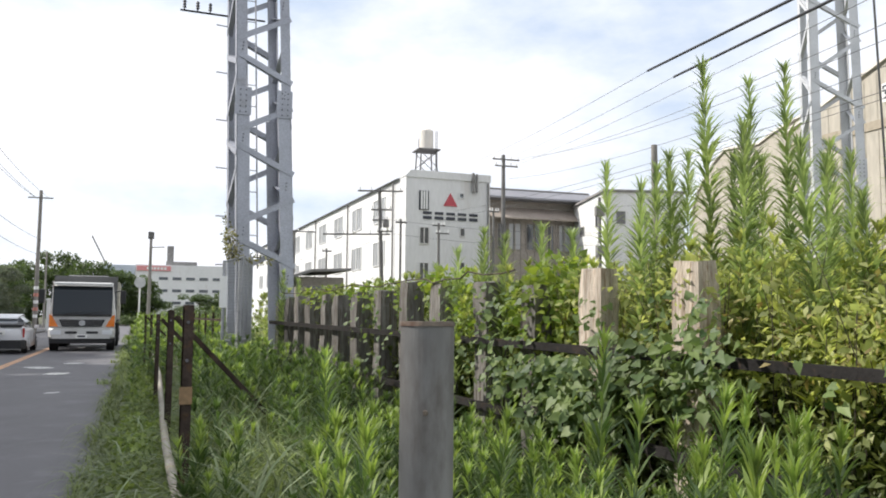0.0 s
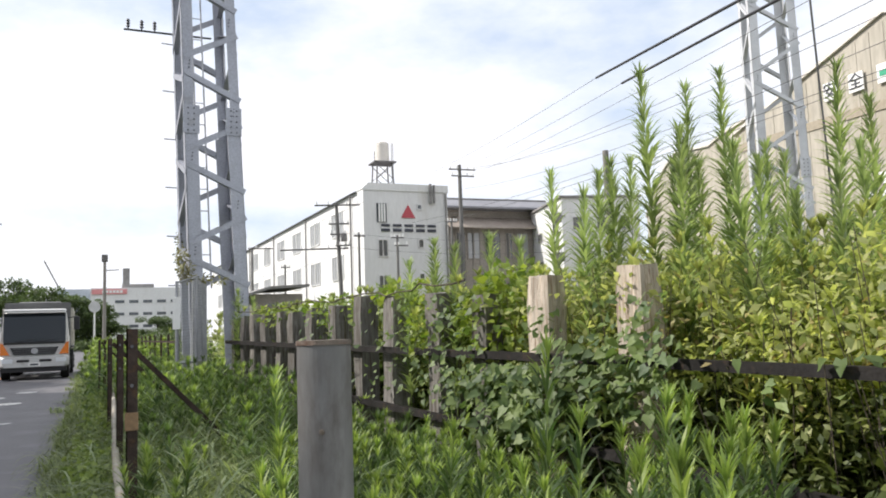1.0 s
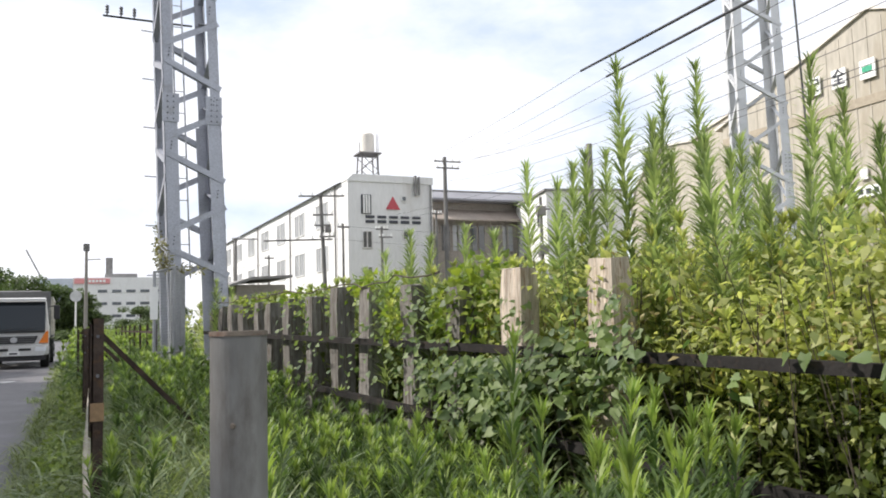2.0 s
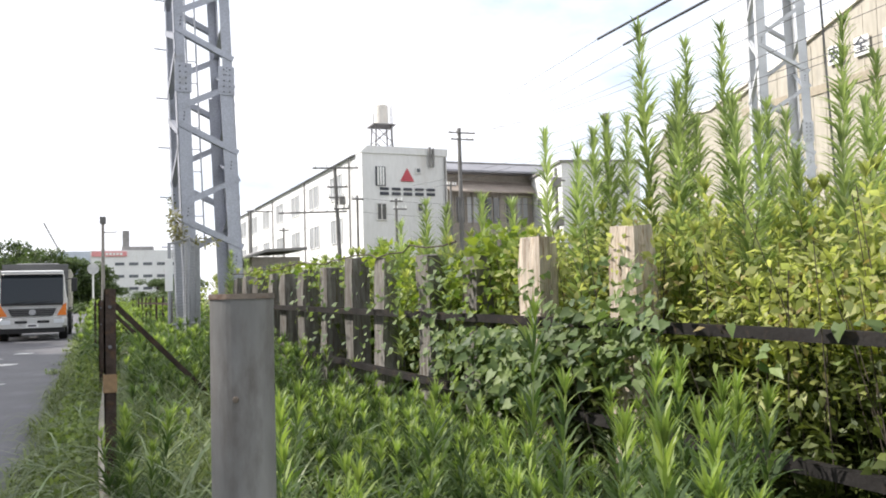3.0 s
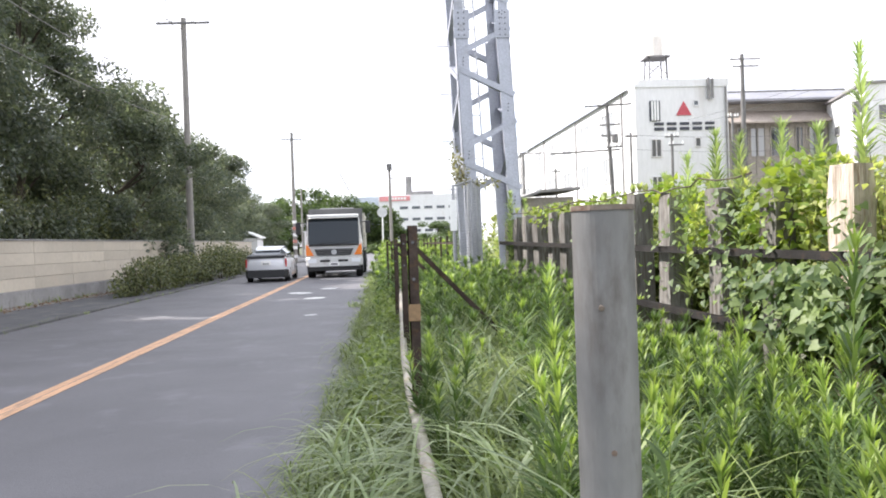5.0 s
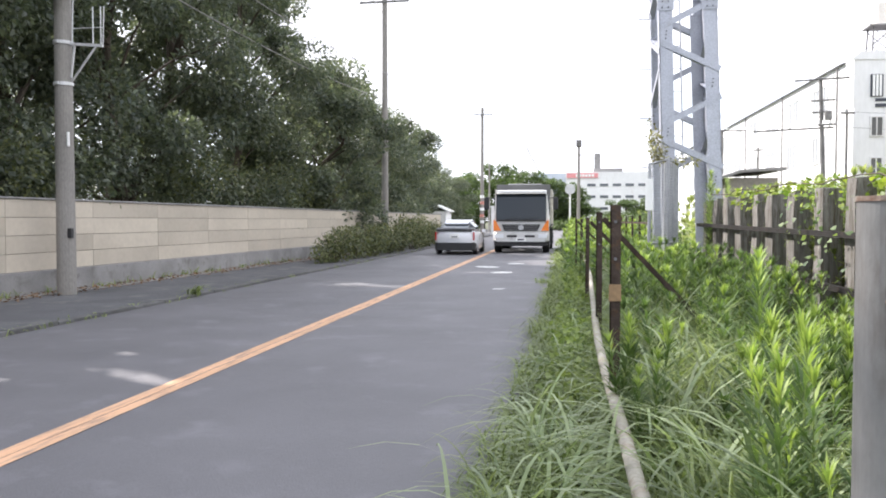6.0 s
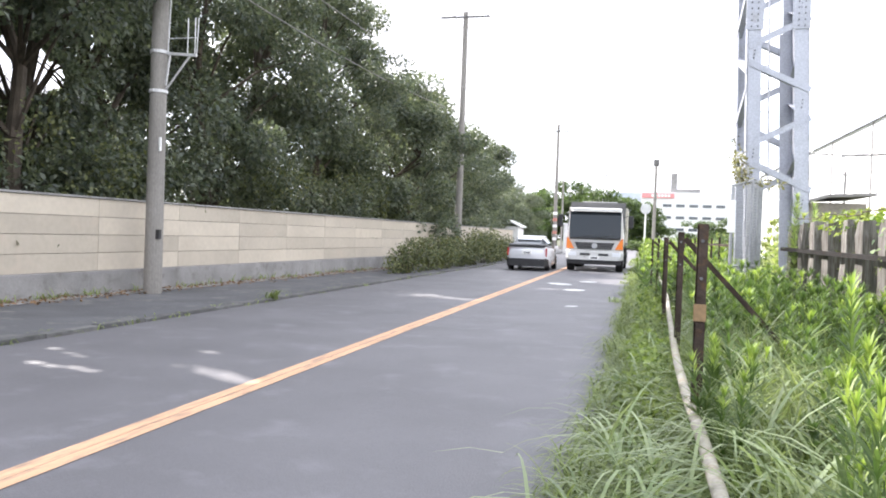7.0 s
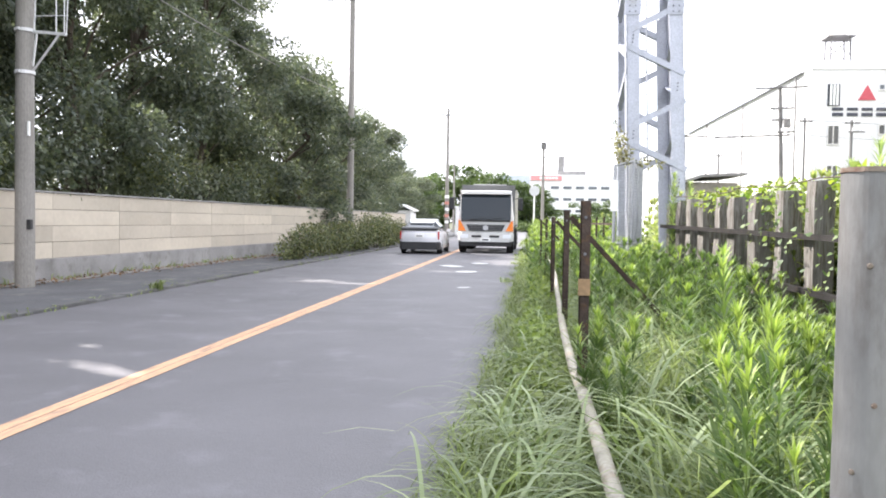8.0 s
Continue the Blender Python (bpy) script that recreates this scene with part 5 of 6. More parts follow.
        for z in (1.14, 1.86, 2.6):
            part("rail", box(s * 1.19 - 0.03, s * 1.19 + 0.03, 2.03, length + 0.02, z - 0.045, z + 0.045, 0.01), bed_paint if z > 1.2 else BED_GREY, bed_side)
        part("tail_lamp", box(s * 0.9 - 0.14, s * 0.9 + 0.14, length, length + 0.05, 0.78, 0.92), TAIL, t)
    part("headboard", box(-1.14, 1.14, 1.98, 2.06, 1.12, 2.85, 0.01), BED_GREY, t)
    part("tailgate", box(-1.11, 1.11, length - 0.06, length, 1.12, 2.6, 0.01), bed_paint, t)
    part("bed_floor", box(-1.12, 1.12, 2.06, length - 0.06, 1.04, 1.14), BED_GREY, t)
    part("load_cover", loft([ring(2.15, 1.05, 2.2, 2.7, 0.1, 0.9), ring(3.5, 1.08, 2.2, 2.95, 0.12, 0.85), ring(length - 0.3, 1.06, 2.2, 2.72, 0.1, 0.9)]), BED_GREY, t, "dark tarpaulin over the load")
    part("chassis", box(-0.45, 0.45, 0.3, length - 0.1, 0.6, 1.04), BED_GREY, t)
    t.scale = (1.1, 1.1, 1.1)
    return t


dump_truck("oncoming white dump truck with amber corner lamps and a ribbed bed", (-3.28, 36.0, 0), 2.4, TRUCK_WHITE, BED_WHITE, 7.6)
dump_truck("dull green dump truck with a ribbed bed and covered load", (-2.15, -16.0, 0), 0, BED_GREEN, BED_GREEN, 7.8)

# ---- trees behind the wall ----
def tree_parts(h, spread, seed, leaf, count, size, low=0.16):
    """Meshes of one tree: tapered trunk with limbs, and a crown of clustered leaves with gaps."""
    r = random.Random(seed)
    b = bmesh.new()
    trunk = [Vector((0, 0, -0.2))]
    for i in range(1, 7):
        trunk.append(Vector((r.uniform(-0.12, 0.12) * i, r.uniform(-0.12, 0.12) * i, h * 0.13 * i)))
    for i in range(6):
        tube(b, trunk[i], trunk[i + 1], 0.2 * (1 - i / 7.5) * h / 10, 0.2 * (1 - (i + 1) / 7.5) * h / 10, 9)
    crown = Soup()
    hubs = []
    for i in range(26):
        z = h * r.uniform(low, 0.93)
        k = (z / h - low) / (1 - low)
        reach = spread * (0.62 + 0.6 * math.sin(min(1, k * 1.1) * 2.7)) * r.uniform(0.45, 0.95)
        a = r.uniform(0, 2 * math.pi)
        hubs.append(Vector((reach * math.cos(a), reach * math.sin(a), z)))
    hubs.append(Vector((r.uniform(-0.4, 0.4), r.uniform(-0.4, 0.4), h * 0.94)))
    for q in hubs:
        j = min(5, max(1, int(q.z / h / 0.13 - 1.0)))
        start = trunk[j]
        mid = start.lerp(q, 0.55) + Vector((0, 0, 0.25))
        tube(b, start, mid, 0.055 * h / 10, 0.03 * h / 10, 5)
        tube(b, mid, q, 0.03 * h / 10, 0.008, 5)
        s = spread * r.uniform(0.26, 0.4)
        puff(crown, q, (s, s, s * 0.72), count // 27, size, OVAL, 0.55, 0.35)
    return to_mesh("trunk", b, BARK), crown.mesh("crown", leaf)


def tree(parts, at, rz, s, label, name="tree", group="trees behind the wall"):
    t = thing(name, label, "tree", at, rz, group=group)
    piece("trunk", parts[0], t)
    piece("crown", parts[1], t)
    t.scale = s
    return t


TALL = [tree_parts(11.6, 2.9, k, TREE_LEAF, 27000, 0.155) for k in (3, 8, 15)]
# back rows and trees below y=10 are added, largely unseen, to shade the road
for i, (x, y, s) in enumerate(((-13.2, 5.5, 1.02), (-14.2, 9.5, 1.1), (-12.9, 13.2, 1.0), (-14.0, 17.0, 1.13), (-13.0, 20.4, 1.02), (-13.8, 24.0, 1.08), (-13.0, 27.6, 0.98), (-14.4, 30.5, 0.96), (-16.5, 21, 1.25), (-17, 14.5, 1.3), (-17.5, 9, 1.3), (-17, 26, 1.15), (-19.5, 17.5, 1.45), (-19.5, 11.5, 1.45), (-15.5, 11.8, 1.2), (-15.6, 18.6, 1.2), (-14.6, 15.3, 1.2), (-12.8, 9.8, 0.98))):
    tree(TALL[i % 3], (x, y, 0), i * 77, (1.0, 1.0, s), "tall dense dark green evergreen tree behind the wall")
MID = [tree_parts(8.6, 2.7, k, TREE_LEAF, 20000, 0.18) for k in (5, 21)]
for i, (x, y, s) in enumerate(((-11.6, 34.4, 0.86), (-13.2, 34.5, 1.02), (-13.6, 38.6, 1.0), (-13.2, 43, 1.06), (-13.8, 47, 1.0), (-13.6, 51.5, 0.95), (-14.0, 56, 0.92), (-14.5, 61.5, 0.86), (-15, 67, 0.8), (-15.5, 73, 0.74), (-15.5, 80, 0.68), (-16, 87, 0.66))):
    tree(MID[i % 2], (x, y, 0), i * 101, (1.0, 1.0, s), "rounded dark green evergreen tree beside the road")
FAR = [tree_parts(8.5, 3.2, k, FAR_LEAF, 6000, 0.4, 0.1) for k in (2, 9)]
for i, (x, y, s) in enumerate(((-22, 126, 0.85), (-20, 128, 1.05), (-17.8, 130, 0.9), (-15.2, 131, 1.24), (-12.9, 128, 0.98), (-11.2, 126, 1.05), (-9, 128, 0.93), (-6.9, 128, 0.92), (-5.2, 129, 0.84), (-3.6, 131, 0.68), (-20, 112, 0.8), (-18, 102, 0.8), (5, 150, 0.6), (10, 150, 0.7))):
    tree(FAR[i % 2], (x, y, 0), i * 59, (1, 1, s), "hazy green tree at the far end of the road", group="far trees")
under = Soup()
for i in range(150):
    y = rng.uniform(4, 54)
    puff(under, (rng.uniform(-12.6, -10.95), y, rng.uniform(0.9, 3.4)), (0.75, 0.8, 0.65), 150, 0.17, OVAL, 0.5, 0.3)
tagged(new("undergrowth", under.mesh("undergrowth", TREE_LEAF)), "dark shrubby undergrowth behind the panel wall", "undergrowth", kind="stuff")
lit = Soup()
for i in range(46):
    y = rng.uniform(9, 40)
    puff(lit, (rng.uniform(-11.5, -10.8), y, rng.uniform(1.6, 3.6)), (0.4, 0.6, 0.5), 90, 0.12, OVAL, 0.5, 0.4)
tagged(new("creeper", lit.mesh("creeper", HEDGE_LEAF)), "lighter green creepers hanging over the wall", "creeper", kind="stuff")

# hedge on the sidewalk
def bush(name, label, at, radii, n, size, leaf, group, category="bush"):
    t = thing(name, label, category, at, group=group)
    s = Soup()
    for i in range(9):
        o = rng.uniform(-0.55, 0.55, 3) * np.array(radii)
        puff(s, (o[0], o[1], radii[2] * 0.74 + o[2] * 0.7), np.array(radii) * 0.55, n // 9, size, OVAL, 0.5, 0.4)
    part_ob = piece("foliage", s.mesh("foliage", leaf), t)
    b = bmesh.new()
    for i in range(7):
        a = i * 0.9
        tube(b, (0.05 * math.cos(a), 0.05 * math.sin(a), -0.1), (radii[0] * 0.6 * math.cos(a), radii[1] * 0.6 * math.sin(a), radii[2] * 1.3), 0.02, 0.006, 5)
    part("branches", b, BARK, t)
    return t


for i in range(9):
    y = 26.0 + i * 2.55
    bush("hedge_bush", "untrimmed dark green roadside bush with reddish twigs", (-7.62 + road_shift(y) + rng.uniform(-0.1, 0.1), y, 0.03), (0.62, 1.5, (0.8 + 0.035 * i) * rng.uniform(0.85, 1.18)), 1900, 0.12, HEDGE_LEAF, "hedge bushes")
for i in range(7):
    bush("verge_bush", "low bright green bush at the road's end", (-14 + i * 2.4, 118 + rng.uniform(-3, 3), 0), (2.2, 2.0, 0.9 + 0.3 * (i == 1)), 1400, 0.28, FAR_LEAF, "far bushes")
for x, y, h in ((1.6, 34, 1.7), (2.6, 42, 2.0), (0.6, 50, 1.6), (3.5, 54, 2.2), (1.2, 64, 2.0), (3, 74, 2.4), (0, 84, 2.2), (2.2, 27, 1.3), (1.9, 22.5, 1.1)):
    bush("verge_bush", "leafy green shrub on the verge", (x, y, 0), (1.3, 1.6, h * 0.62), 1800, 0.16, FAR_LEAF, "verge shrubs")

# ---- weeds on the verge in front of the fence ----
# single weeds close to the path, each a plant of its own
WEEDS = []
for k in range(5):
    lv, tp, st = Soup(), Soup(), Soup()
    stalk(lv, tp, st, (0, 0, 0), 1.0, rng.uniform(-0.06, 0.06, 2), 96, 0.15, 0.11, 0.1, 0.13, rng.uniform(0.5, 0.75))
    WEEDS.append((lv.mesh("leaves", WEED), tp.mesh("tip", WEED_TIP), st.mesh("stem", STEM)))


def weed(x, y, h):
    k = WEEDS[int(rng.integers(5))]
    t = thing("weed_stalk", "upright green goldenrod stalk with narrow leaves and a pale tip", "weed", (x, y, -0.03), rng.uniform(0, 360), group="goldenrod stalks on the verge")
    t.matrix_basis = pose(x, y, -0.03, rng.normal(0, 4), rng.normal(0, 4), rng.uniform(0, 360))
    t.scale = (0.9 * h ** 0.5, 0.9 * h ** 0.5, h)
    for name, me in zip(("leaves", "tip", "stem"), k):
        tagged(piece(name, me, t), kind="" if name == "stem" else "stuff")


def fence_x(y):
    return 3.09 - 0.11 * y


count = 0
while count < 185:
    y = rng.uniform(1.2, 6.2)
    x = rng.uniform(0.45, 2.45)
    if x > fence_x(y) - 0.25 or x < 0.25 + 0.12 * y or math.hypot(x, y) < 1.6 or math.hypot(x - 0.33, y - 0.97) < 0.3 or x < 0.42 or x - 0.25 > 0.9 * y or x < 1.25 and rng.uniform() < 0.72:
        continue
    weed(x, y, rng.uniform(0.6, 0.88) if y > 3.3 else rng.uniform(0.58, 0.95) + 0.26 * (x > 0.68 * y and x > 1.2))
    count += 1
for x, y, h in ((1.75, 3.05, 1.42), (1.7, 2.85, 0.98), (1.86, 3.15, 1.02), (1.62, 2.7, 0.92), (1.95, 3.3, 1.0), (1.78, 3.35, 0.72), (1.9, 3.5, 0.66), (1.62, 3.2, 0.7), (2.02, 3.62, 0.6), (1.72, 3.6, 0.68), (2.1, 3.4, 0.62), (1.55, 3.5, 0.72), (1.85, 3.8, 0.62), (1.5, 3.05, 0.76), (2.2, 3.75, 0.55), (2.0, 3.15, 0.64), (1.68, 3.9, 0.66), (0.98, 5.0, 1.22), (1.05, 5.3, 1.26), (1.3, 3.2, 1.1), (2.05, 2.75, 1.2), (2.2, 2.6, 1.12), (1.95, 2.35, 1.1), (1.6, 2.6, 1.18), (2.3, 2.5, 1.05), (0.15, 4.75, 0.9), (0.19, 4.5, 0.84), (0.14, 4.62, 0.86), (0.22, 4.8, 0.92), (0.3, 4.7, 0.9), (0.32, 4.3, 0.8), (0.36, 4.7, 0.86), (0.24, 4.2, 0.74), (0.78, 2.3, 1.02), (0.86, 2.45, 0.98), (0.56, 1.72, 0.8), (0.53, 1.66, 0.74), (0.6, 2.6, 1.05), (0.66, 2.8, 1.1), (0.7, 3.0, 1.12), (0.62, 3.1, 1.0), (0.75, 3.3, 1.1), (0.59, 2.9, 0.95), (0.68, 2.5, 0.95), (0.8, 3.5, 1.1), (0.72, 2.7, 1.0)):
    weed(x, y, h)
lv, tp, st = Soup(), Soup(), Soup()
for i in range(1700):
    y = rng.uniform(0.6, 17)
    x = rng.uniform(0.3, 2.9)
    if x > fence_x(y) - 0.15 or math.hypot(x, y) < 1.6 or math.hypot(x - 0.33, y - 0.97) < 0.25 or (y < 5 and x < 0.7) or (y < 2.0 and x < 1.0):
        continue
    if x - 0.25 > 0.9 * y or y < 4 and rng.uniform() < 0.45 or y < 9.5 and x < 1.5 and rng.uniform() < 0.72:
        continue
    grow = rng.uniform(0.3, 0.52) + rng.uniform(0.05, 0.42) * (y > 4.2) + 0.28 * (y > 7.5)
    stalk(lv, tp if rng.uniform() < 0.4 else lv, st, (x, y, -0.03), grow, rng.normal(0, 0.08, 2), 44, rng.uniform(0.13, 0.22), 0.115, 0.1, 0.12, rng.uniform(0.3, 0.75))
for i in range(700):
    y = rng.uniform(15, 62)
    x = rng.uniform(-0.2, 3.6) + road_shift(y) * 0.85
    stalk(lv, tp, st, (x, y, -0.03), rng.uniform(0.7, 1.25) + 0.01 * y * rng.uniform(0, 1), rng.normal(0, 0.06, 2), 22, 0.22, 0.22, 0.1, 0.15, 0.5)
for soup, name, m, lab in ((lv, "weeds", WEED, "dense low green weeds filling the verge"), (tp, "weed_tips", WEED_TIP, "pale young tips of the verge weeds"), (st, "weed_stems", STEM, "thin stems of the verge weeds")):
    tagged(new(name, soup.mesh(name, m)), lab, "weeds", kind="stuff")

# long grass along the edge of the road
gr, pale = Soup(), Soup()
for i in range(620):
    y = rng.uniform(1.2, 16) if i < 430 else rng.uniform(16, 60)
    near = y < 16
    x = rng.uniform(-0.5, 0.75) if near else rng.uniform(-0.6, 1.0) + road_shift(y)
    if math.hypot(x, y) < 1.9 or (y < 3 and x > 0.1 and x < 0.5 and y < 1.6):
        continue
    if near and x > 0.35 and rng.uniform() < 0.5:
        continue
    tall = 0.9 if x > 0.36 or not near else 0.56 if x < 0.08 else 0.38
    edge = min(1, max(0.42, (x + 0.95) / 0.8))
    blades(gr if rng.uniform() < 0.8 else pale, (x, y, -0.02), 30 if near else 16, tall * edge, 0.8, 0.015 if near else 0.03)
for x, y in ((0.95, 2.6), (0.75, 3.0), (1.2, 2.9), (0.62, 3.6), (0.5, 2.7), (0.35, 3.2), (0.15, 3.0), (-0.1, 3.4), (0.7, 4.2), (0.55, 5.2), (0.8, 5.8), (0.3, 4.0), (0.9, 3.6), (0.2, 4.5), (0.4, 4.6), (-0.05, 2.6), (0.05, 3.8), (0.6, 2.3), (0.85, 2.1), (0.42, 3.5), (0.25, 4.2), (0.65, 6.5), (0.9, 7.2), (0.45, 5.8), (-0.2, 4.4), (-0.3, 3.0), (0.1, 5.6)):
    x = max(x, 0.42 if y < 4.5 else 0.3)
    blades(pale, (x, y, 0), 5, 1.25, 0.7, 0.022)
    blades(gr, (x, y, 0), 12, 0.85, 0.8, 0.012)
for i in range(90):
    y = rng.uniform(2.0, 9.5)
    x = rng.uniform(-0.42, 1.3)
    if x < fence_x(y) - 0.6:
        blades(pale, (x, y, 0), 4, 0.8 if x < 0.1 else 0.55 if x < 0.4 else 1.2, 0.75, 0.019)
for i in range(120):
    y = rng.uniform(4, 12)
    x = rng.uniform(0.4, 2.2)
    if x < fence_x(y) - 0.2:
        blades(gr, (x, y, 0), 12, 0.8, 0.5, 0.012)
for i in range(150):
    y = rng.uniform(2.6, 12)
    x = rng.uniform(0.5, 2.0)
    if x < fence_x(y) - 0.3 and x < 0.4 + 0.18 * y:
        blades(pale if i % 3 else gr, (x, y, 0), 5, rng.uniform(1.0, 1.5), 0.55, 0.016)
for i in range(190):
    y = rng.uniform(2.3, 7.5)
    x = rng.uniform(0.38, 1.35)
    if math.hypot(x - 0.33, y - 0.97) > 0.5:
        blades(gr, (x, y, 0), 16, rng.uniform(0.7, 1.0), 0.55, 0.009)
for i in range(520):
    y = rng.uniform(2.4, 11)
    x = rng.uniform(0.32, 1.75)
    if x < fence_x(y) - 0.35 and x < 0.75 + 0.12 * y and math.hypot(x - 0.33, y - 0.97) > 0.7:
        blades(gr, (x, y, 0), 18, rng.uniform(0.65, 1.05) + 0.02 * y, 0.6, rng.uniform(0.008, 0.013))
for i in range(420):
    y = 2.6 + 28 * rng.uniform(0, 1) ** 1.4
    x = -0.24 - 0.032 * y + rng.uniform(-0.14, 0.26)
    blades(gr, (x, y, 0), 14, rng.uniform(0.28, 0.5), 0.9, 0.009 + 0.0004 * y)
for i in range(34):
    y = rng.uniform(1.9, 5.0)
    x = rng.uniform(-0.42, 0.08)
    blades(pale, (x, y, 0), 4, 0.95, 0.6, 0.02)
for i in range(26):
    y = rng.uniform(2.2, 5.5)
    x = rng.uniform(0.4, 1.1)
    blades(pale, (x, y, 0), 4, 1.3, 0.5, 0.021)
tagged(new("grass", gr.mesh("grass", GRASS)), "long arching green grass along the road's edge", "grass", kind="stuff")
tagged(new("pale_grass", pale.mesh("pale_grass", GRASS_PALE)), "pale broad blades of tall grass", "grass", kind="stuff")
edge_leaf = Soup()
for i in range(300):
    y = 5.4 + 16 * rng.uniform(0, 1) ** 1.2
    x = -0.16 - 0.022 * y + rng.uniform(0, 0.45)
    puff(edge_leaf, (x, y, rng.uniform(0.1, 0.36)), (0.15, 0.22, 0.12), 26, 0.06, HEART if i % 3 else OVAL, 0.7, 0.3)
tagged(new("edge_weeds", edge_leaf.mesh("edge_weeds", leaf_mat("edge_leaf", (0.1, 0.15, 0.04), (0.26, 0.32, 0.1), 0.42, 0.55))), "low broad-leaved weeds spilling onto the road's edge", "weeds", kind="stuff")
short = Soup()
for i in range(2600):
    y = rng.uniform(0, 22)
    x = rng.uniform(-0.66, 2.4)
    blades(short, (x, y, -0.03), 9, 0.3, 0.9, 0.012)
for i in range(1500):
    blades(short, (rng.uniform(-0.6, 3.5), rng.uniform(-14, 1.4), -0.05), 8, 0.3, 0.9, 0.014)
for i in range(150):
    y = rng.uniform(7, 40)
    blades(short, (-6.98 + road_shift(y) - 0.1 * (i % 3), y, 0.0), 5, 0.16, 1.0, 0.012)
for i in range(120):
    blades(short, (rng.uniform(-10.2, -9.9), rng.uniform(9, 45), 0.1), 6, 0.25, 0.9, 0.014)
for k in range(3):
    blades(short, (-7.5 + 0.05 * k, 14.2, 0.03), 12, 0.42, 0.5, 0.02)
tagged(new("short_grass", short.mesh("short_grass", GRASS)), "short grass matting the soil of the verge", "grass", kind="stuff")

# ---- tall weeds behind the fence ----
def tall_weed(x, y, h):
    t = thing("tall_weed", "tall sunlit goldenrod stalk with a brush of narrow leaves", "weed", (x, y, 0), group="tall goldenrod behind the fence")
    lv, tp, st = Soup(), Soup(), Soup()
    stalk(lv, tp, st, (0, 0, 0), h, rng.uniform(-0.1, 0.1, 2), int(360 * h / 2.6), 0.185, 0.1, 0.42, 0.1, 0.62)
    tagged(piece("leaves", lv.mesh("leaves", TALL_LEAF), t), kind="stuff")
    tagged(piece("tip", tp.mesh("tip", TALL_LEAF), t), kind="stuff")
    piece("stem", st.mesh("stem", STEM), t)


for x, y, h in ((3.43, 4.5, 3.27), (3.71, 4.5, 3.16), (4.06, 4.5, 3.3), (2.96, 4.5, 2.5), (3.14, 4.5, 2.6), (3.0, 3.7, 2.62), (3.62, 4.5, 2.6), (3.07, 3.2, 2.42), (3.2, 3.3, 2.35), (4.1, 3.6, 3.03), (3.89, 3.2, 2.48),
                (4.5, 3.7, 2.9), (3.3, 3.9, 2.45), (3.9, 3.8, 2.5), (2.75, 4.3, 2.35), (4.35, 3.3, 2.6), (4.7, 3.2, 2.8), (3.45, 3.0, 2.2), (3.65, 3.4, 2.2), (4.2, 4.2, 2.7), (4.9, 2.9, 2.6), (4.6, 2.6, 2.3), (2.55, 6.4, 2.25), (2.6, 7.7, 2.0), (1.95, 12.4, 2.05), (1.7, 12.9, 2.2), (3.5, 4.9, 2.7), (3.05, 5.2, 2.62), (2.62, 5.5, 2.2), (2.5, 5.9, 2.15), (2.45, 6.9, 2.1), (2.75, 5.1, 2.1)):
    tall_weed(x + rng.uniform(-0.03, 0.03), y, h)
lv, tp, st = Soup(), Soup(), Soup()
for i in range(900):
    y = rng.uniform(0.5, 7.0)
    x = fence_x(y) + rng.uniform(0.22, 3.2)
    stalk(lv, tp, st, (x, y, 0), rng.uniform(1.3, 2.0) + 0.12 * (x - 3), rng.normal(0, 0.12, 2), 46, 0.15, 0.2, 0.55, 0.15, 0.35)
fl, ft = Soup(), Soup()
for i in range(700):
    y = rng.uniform(7, 14)
    x = fence_x(y) + rng.uniform(0.25, 3.4)
    stalk(fl, ft, st, (x, y, 0), rng.uniform(1.3, 1.95), rng.normal(0, 0.1, 2), 34, 0.18, 0.22, 0.2, 0.15, 0.35)
for i in range(900):
    y = rng.uniform(8, 44)
    x = fence_x(min(y, 13)) + 0.3 + rng.uniform(0, 1) ** 1.0 * (4 + 0.5 * y)
    stalk(fl, ft, st, (x, y, 0), rng.uniform(1.2, 2.0), rng.normal(0, 0.1, 2), 20, 0.3, 0.26, 0.2, 0.15, 0.35)
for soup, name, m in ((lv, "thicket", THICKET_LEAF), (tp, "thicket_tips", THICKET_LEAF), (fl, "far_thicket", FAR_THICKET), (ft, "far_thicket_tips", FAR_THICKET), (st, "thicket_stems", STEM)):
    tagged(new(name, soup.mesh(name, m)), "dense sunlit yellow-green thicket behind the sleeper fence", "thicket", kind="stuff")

# small-leaved tangle at the height of the upper rail, with dry yellow and brown leaves in it
fine, low_fine, dry, twig = Soup(), Soup(), Soup(), Soup()
for i in range(620):
    y = rng.uniform(0.3, 5.4)
    x = fence_x(y) + rng.uniform(0.1, 1.5) ** 1.2
    z = rng.uniform(1.0, 1.72) + 0.1 * (x - fence_x(y))
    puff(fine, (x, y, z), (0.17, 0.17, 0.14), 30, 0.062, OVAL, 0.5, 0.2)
    # low puffs take the leaf colour darkened for shade
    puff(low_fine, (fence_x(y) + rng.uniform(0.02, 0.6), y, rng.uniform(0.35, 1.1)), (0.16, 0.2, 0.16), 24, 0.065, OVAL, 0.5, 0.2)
    if i % 5 == 0:
        puff(dry, (x, y, z - 0.05), (0.2, 0.2, 0.18), 14, 0.055, OVAL, 0.5, 0.2)
    lean = rng.normal(0, 0.22, 2)
    twig.stem([(x, y, 0.1), (x + lean[0] * 0.5, y + lean[1] * 0.5, z * 0.6), (x + lean[0], y + lean[1], z + 0.12)], 0.004, 0.002, 3)
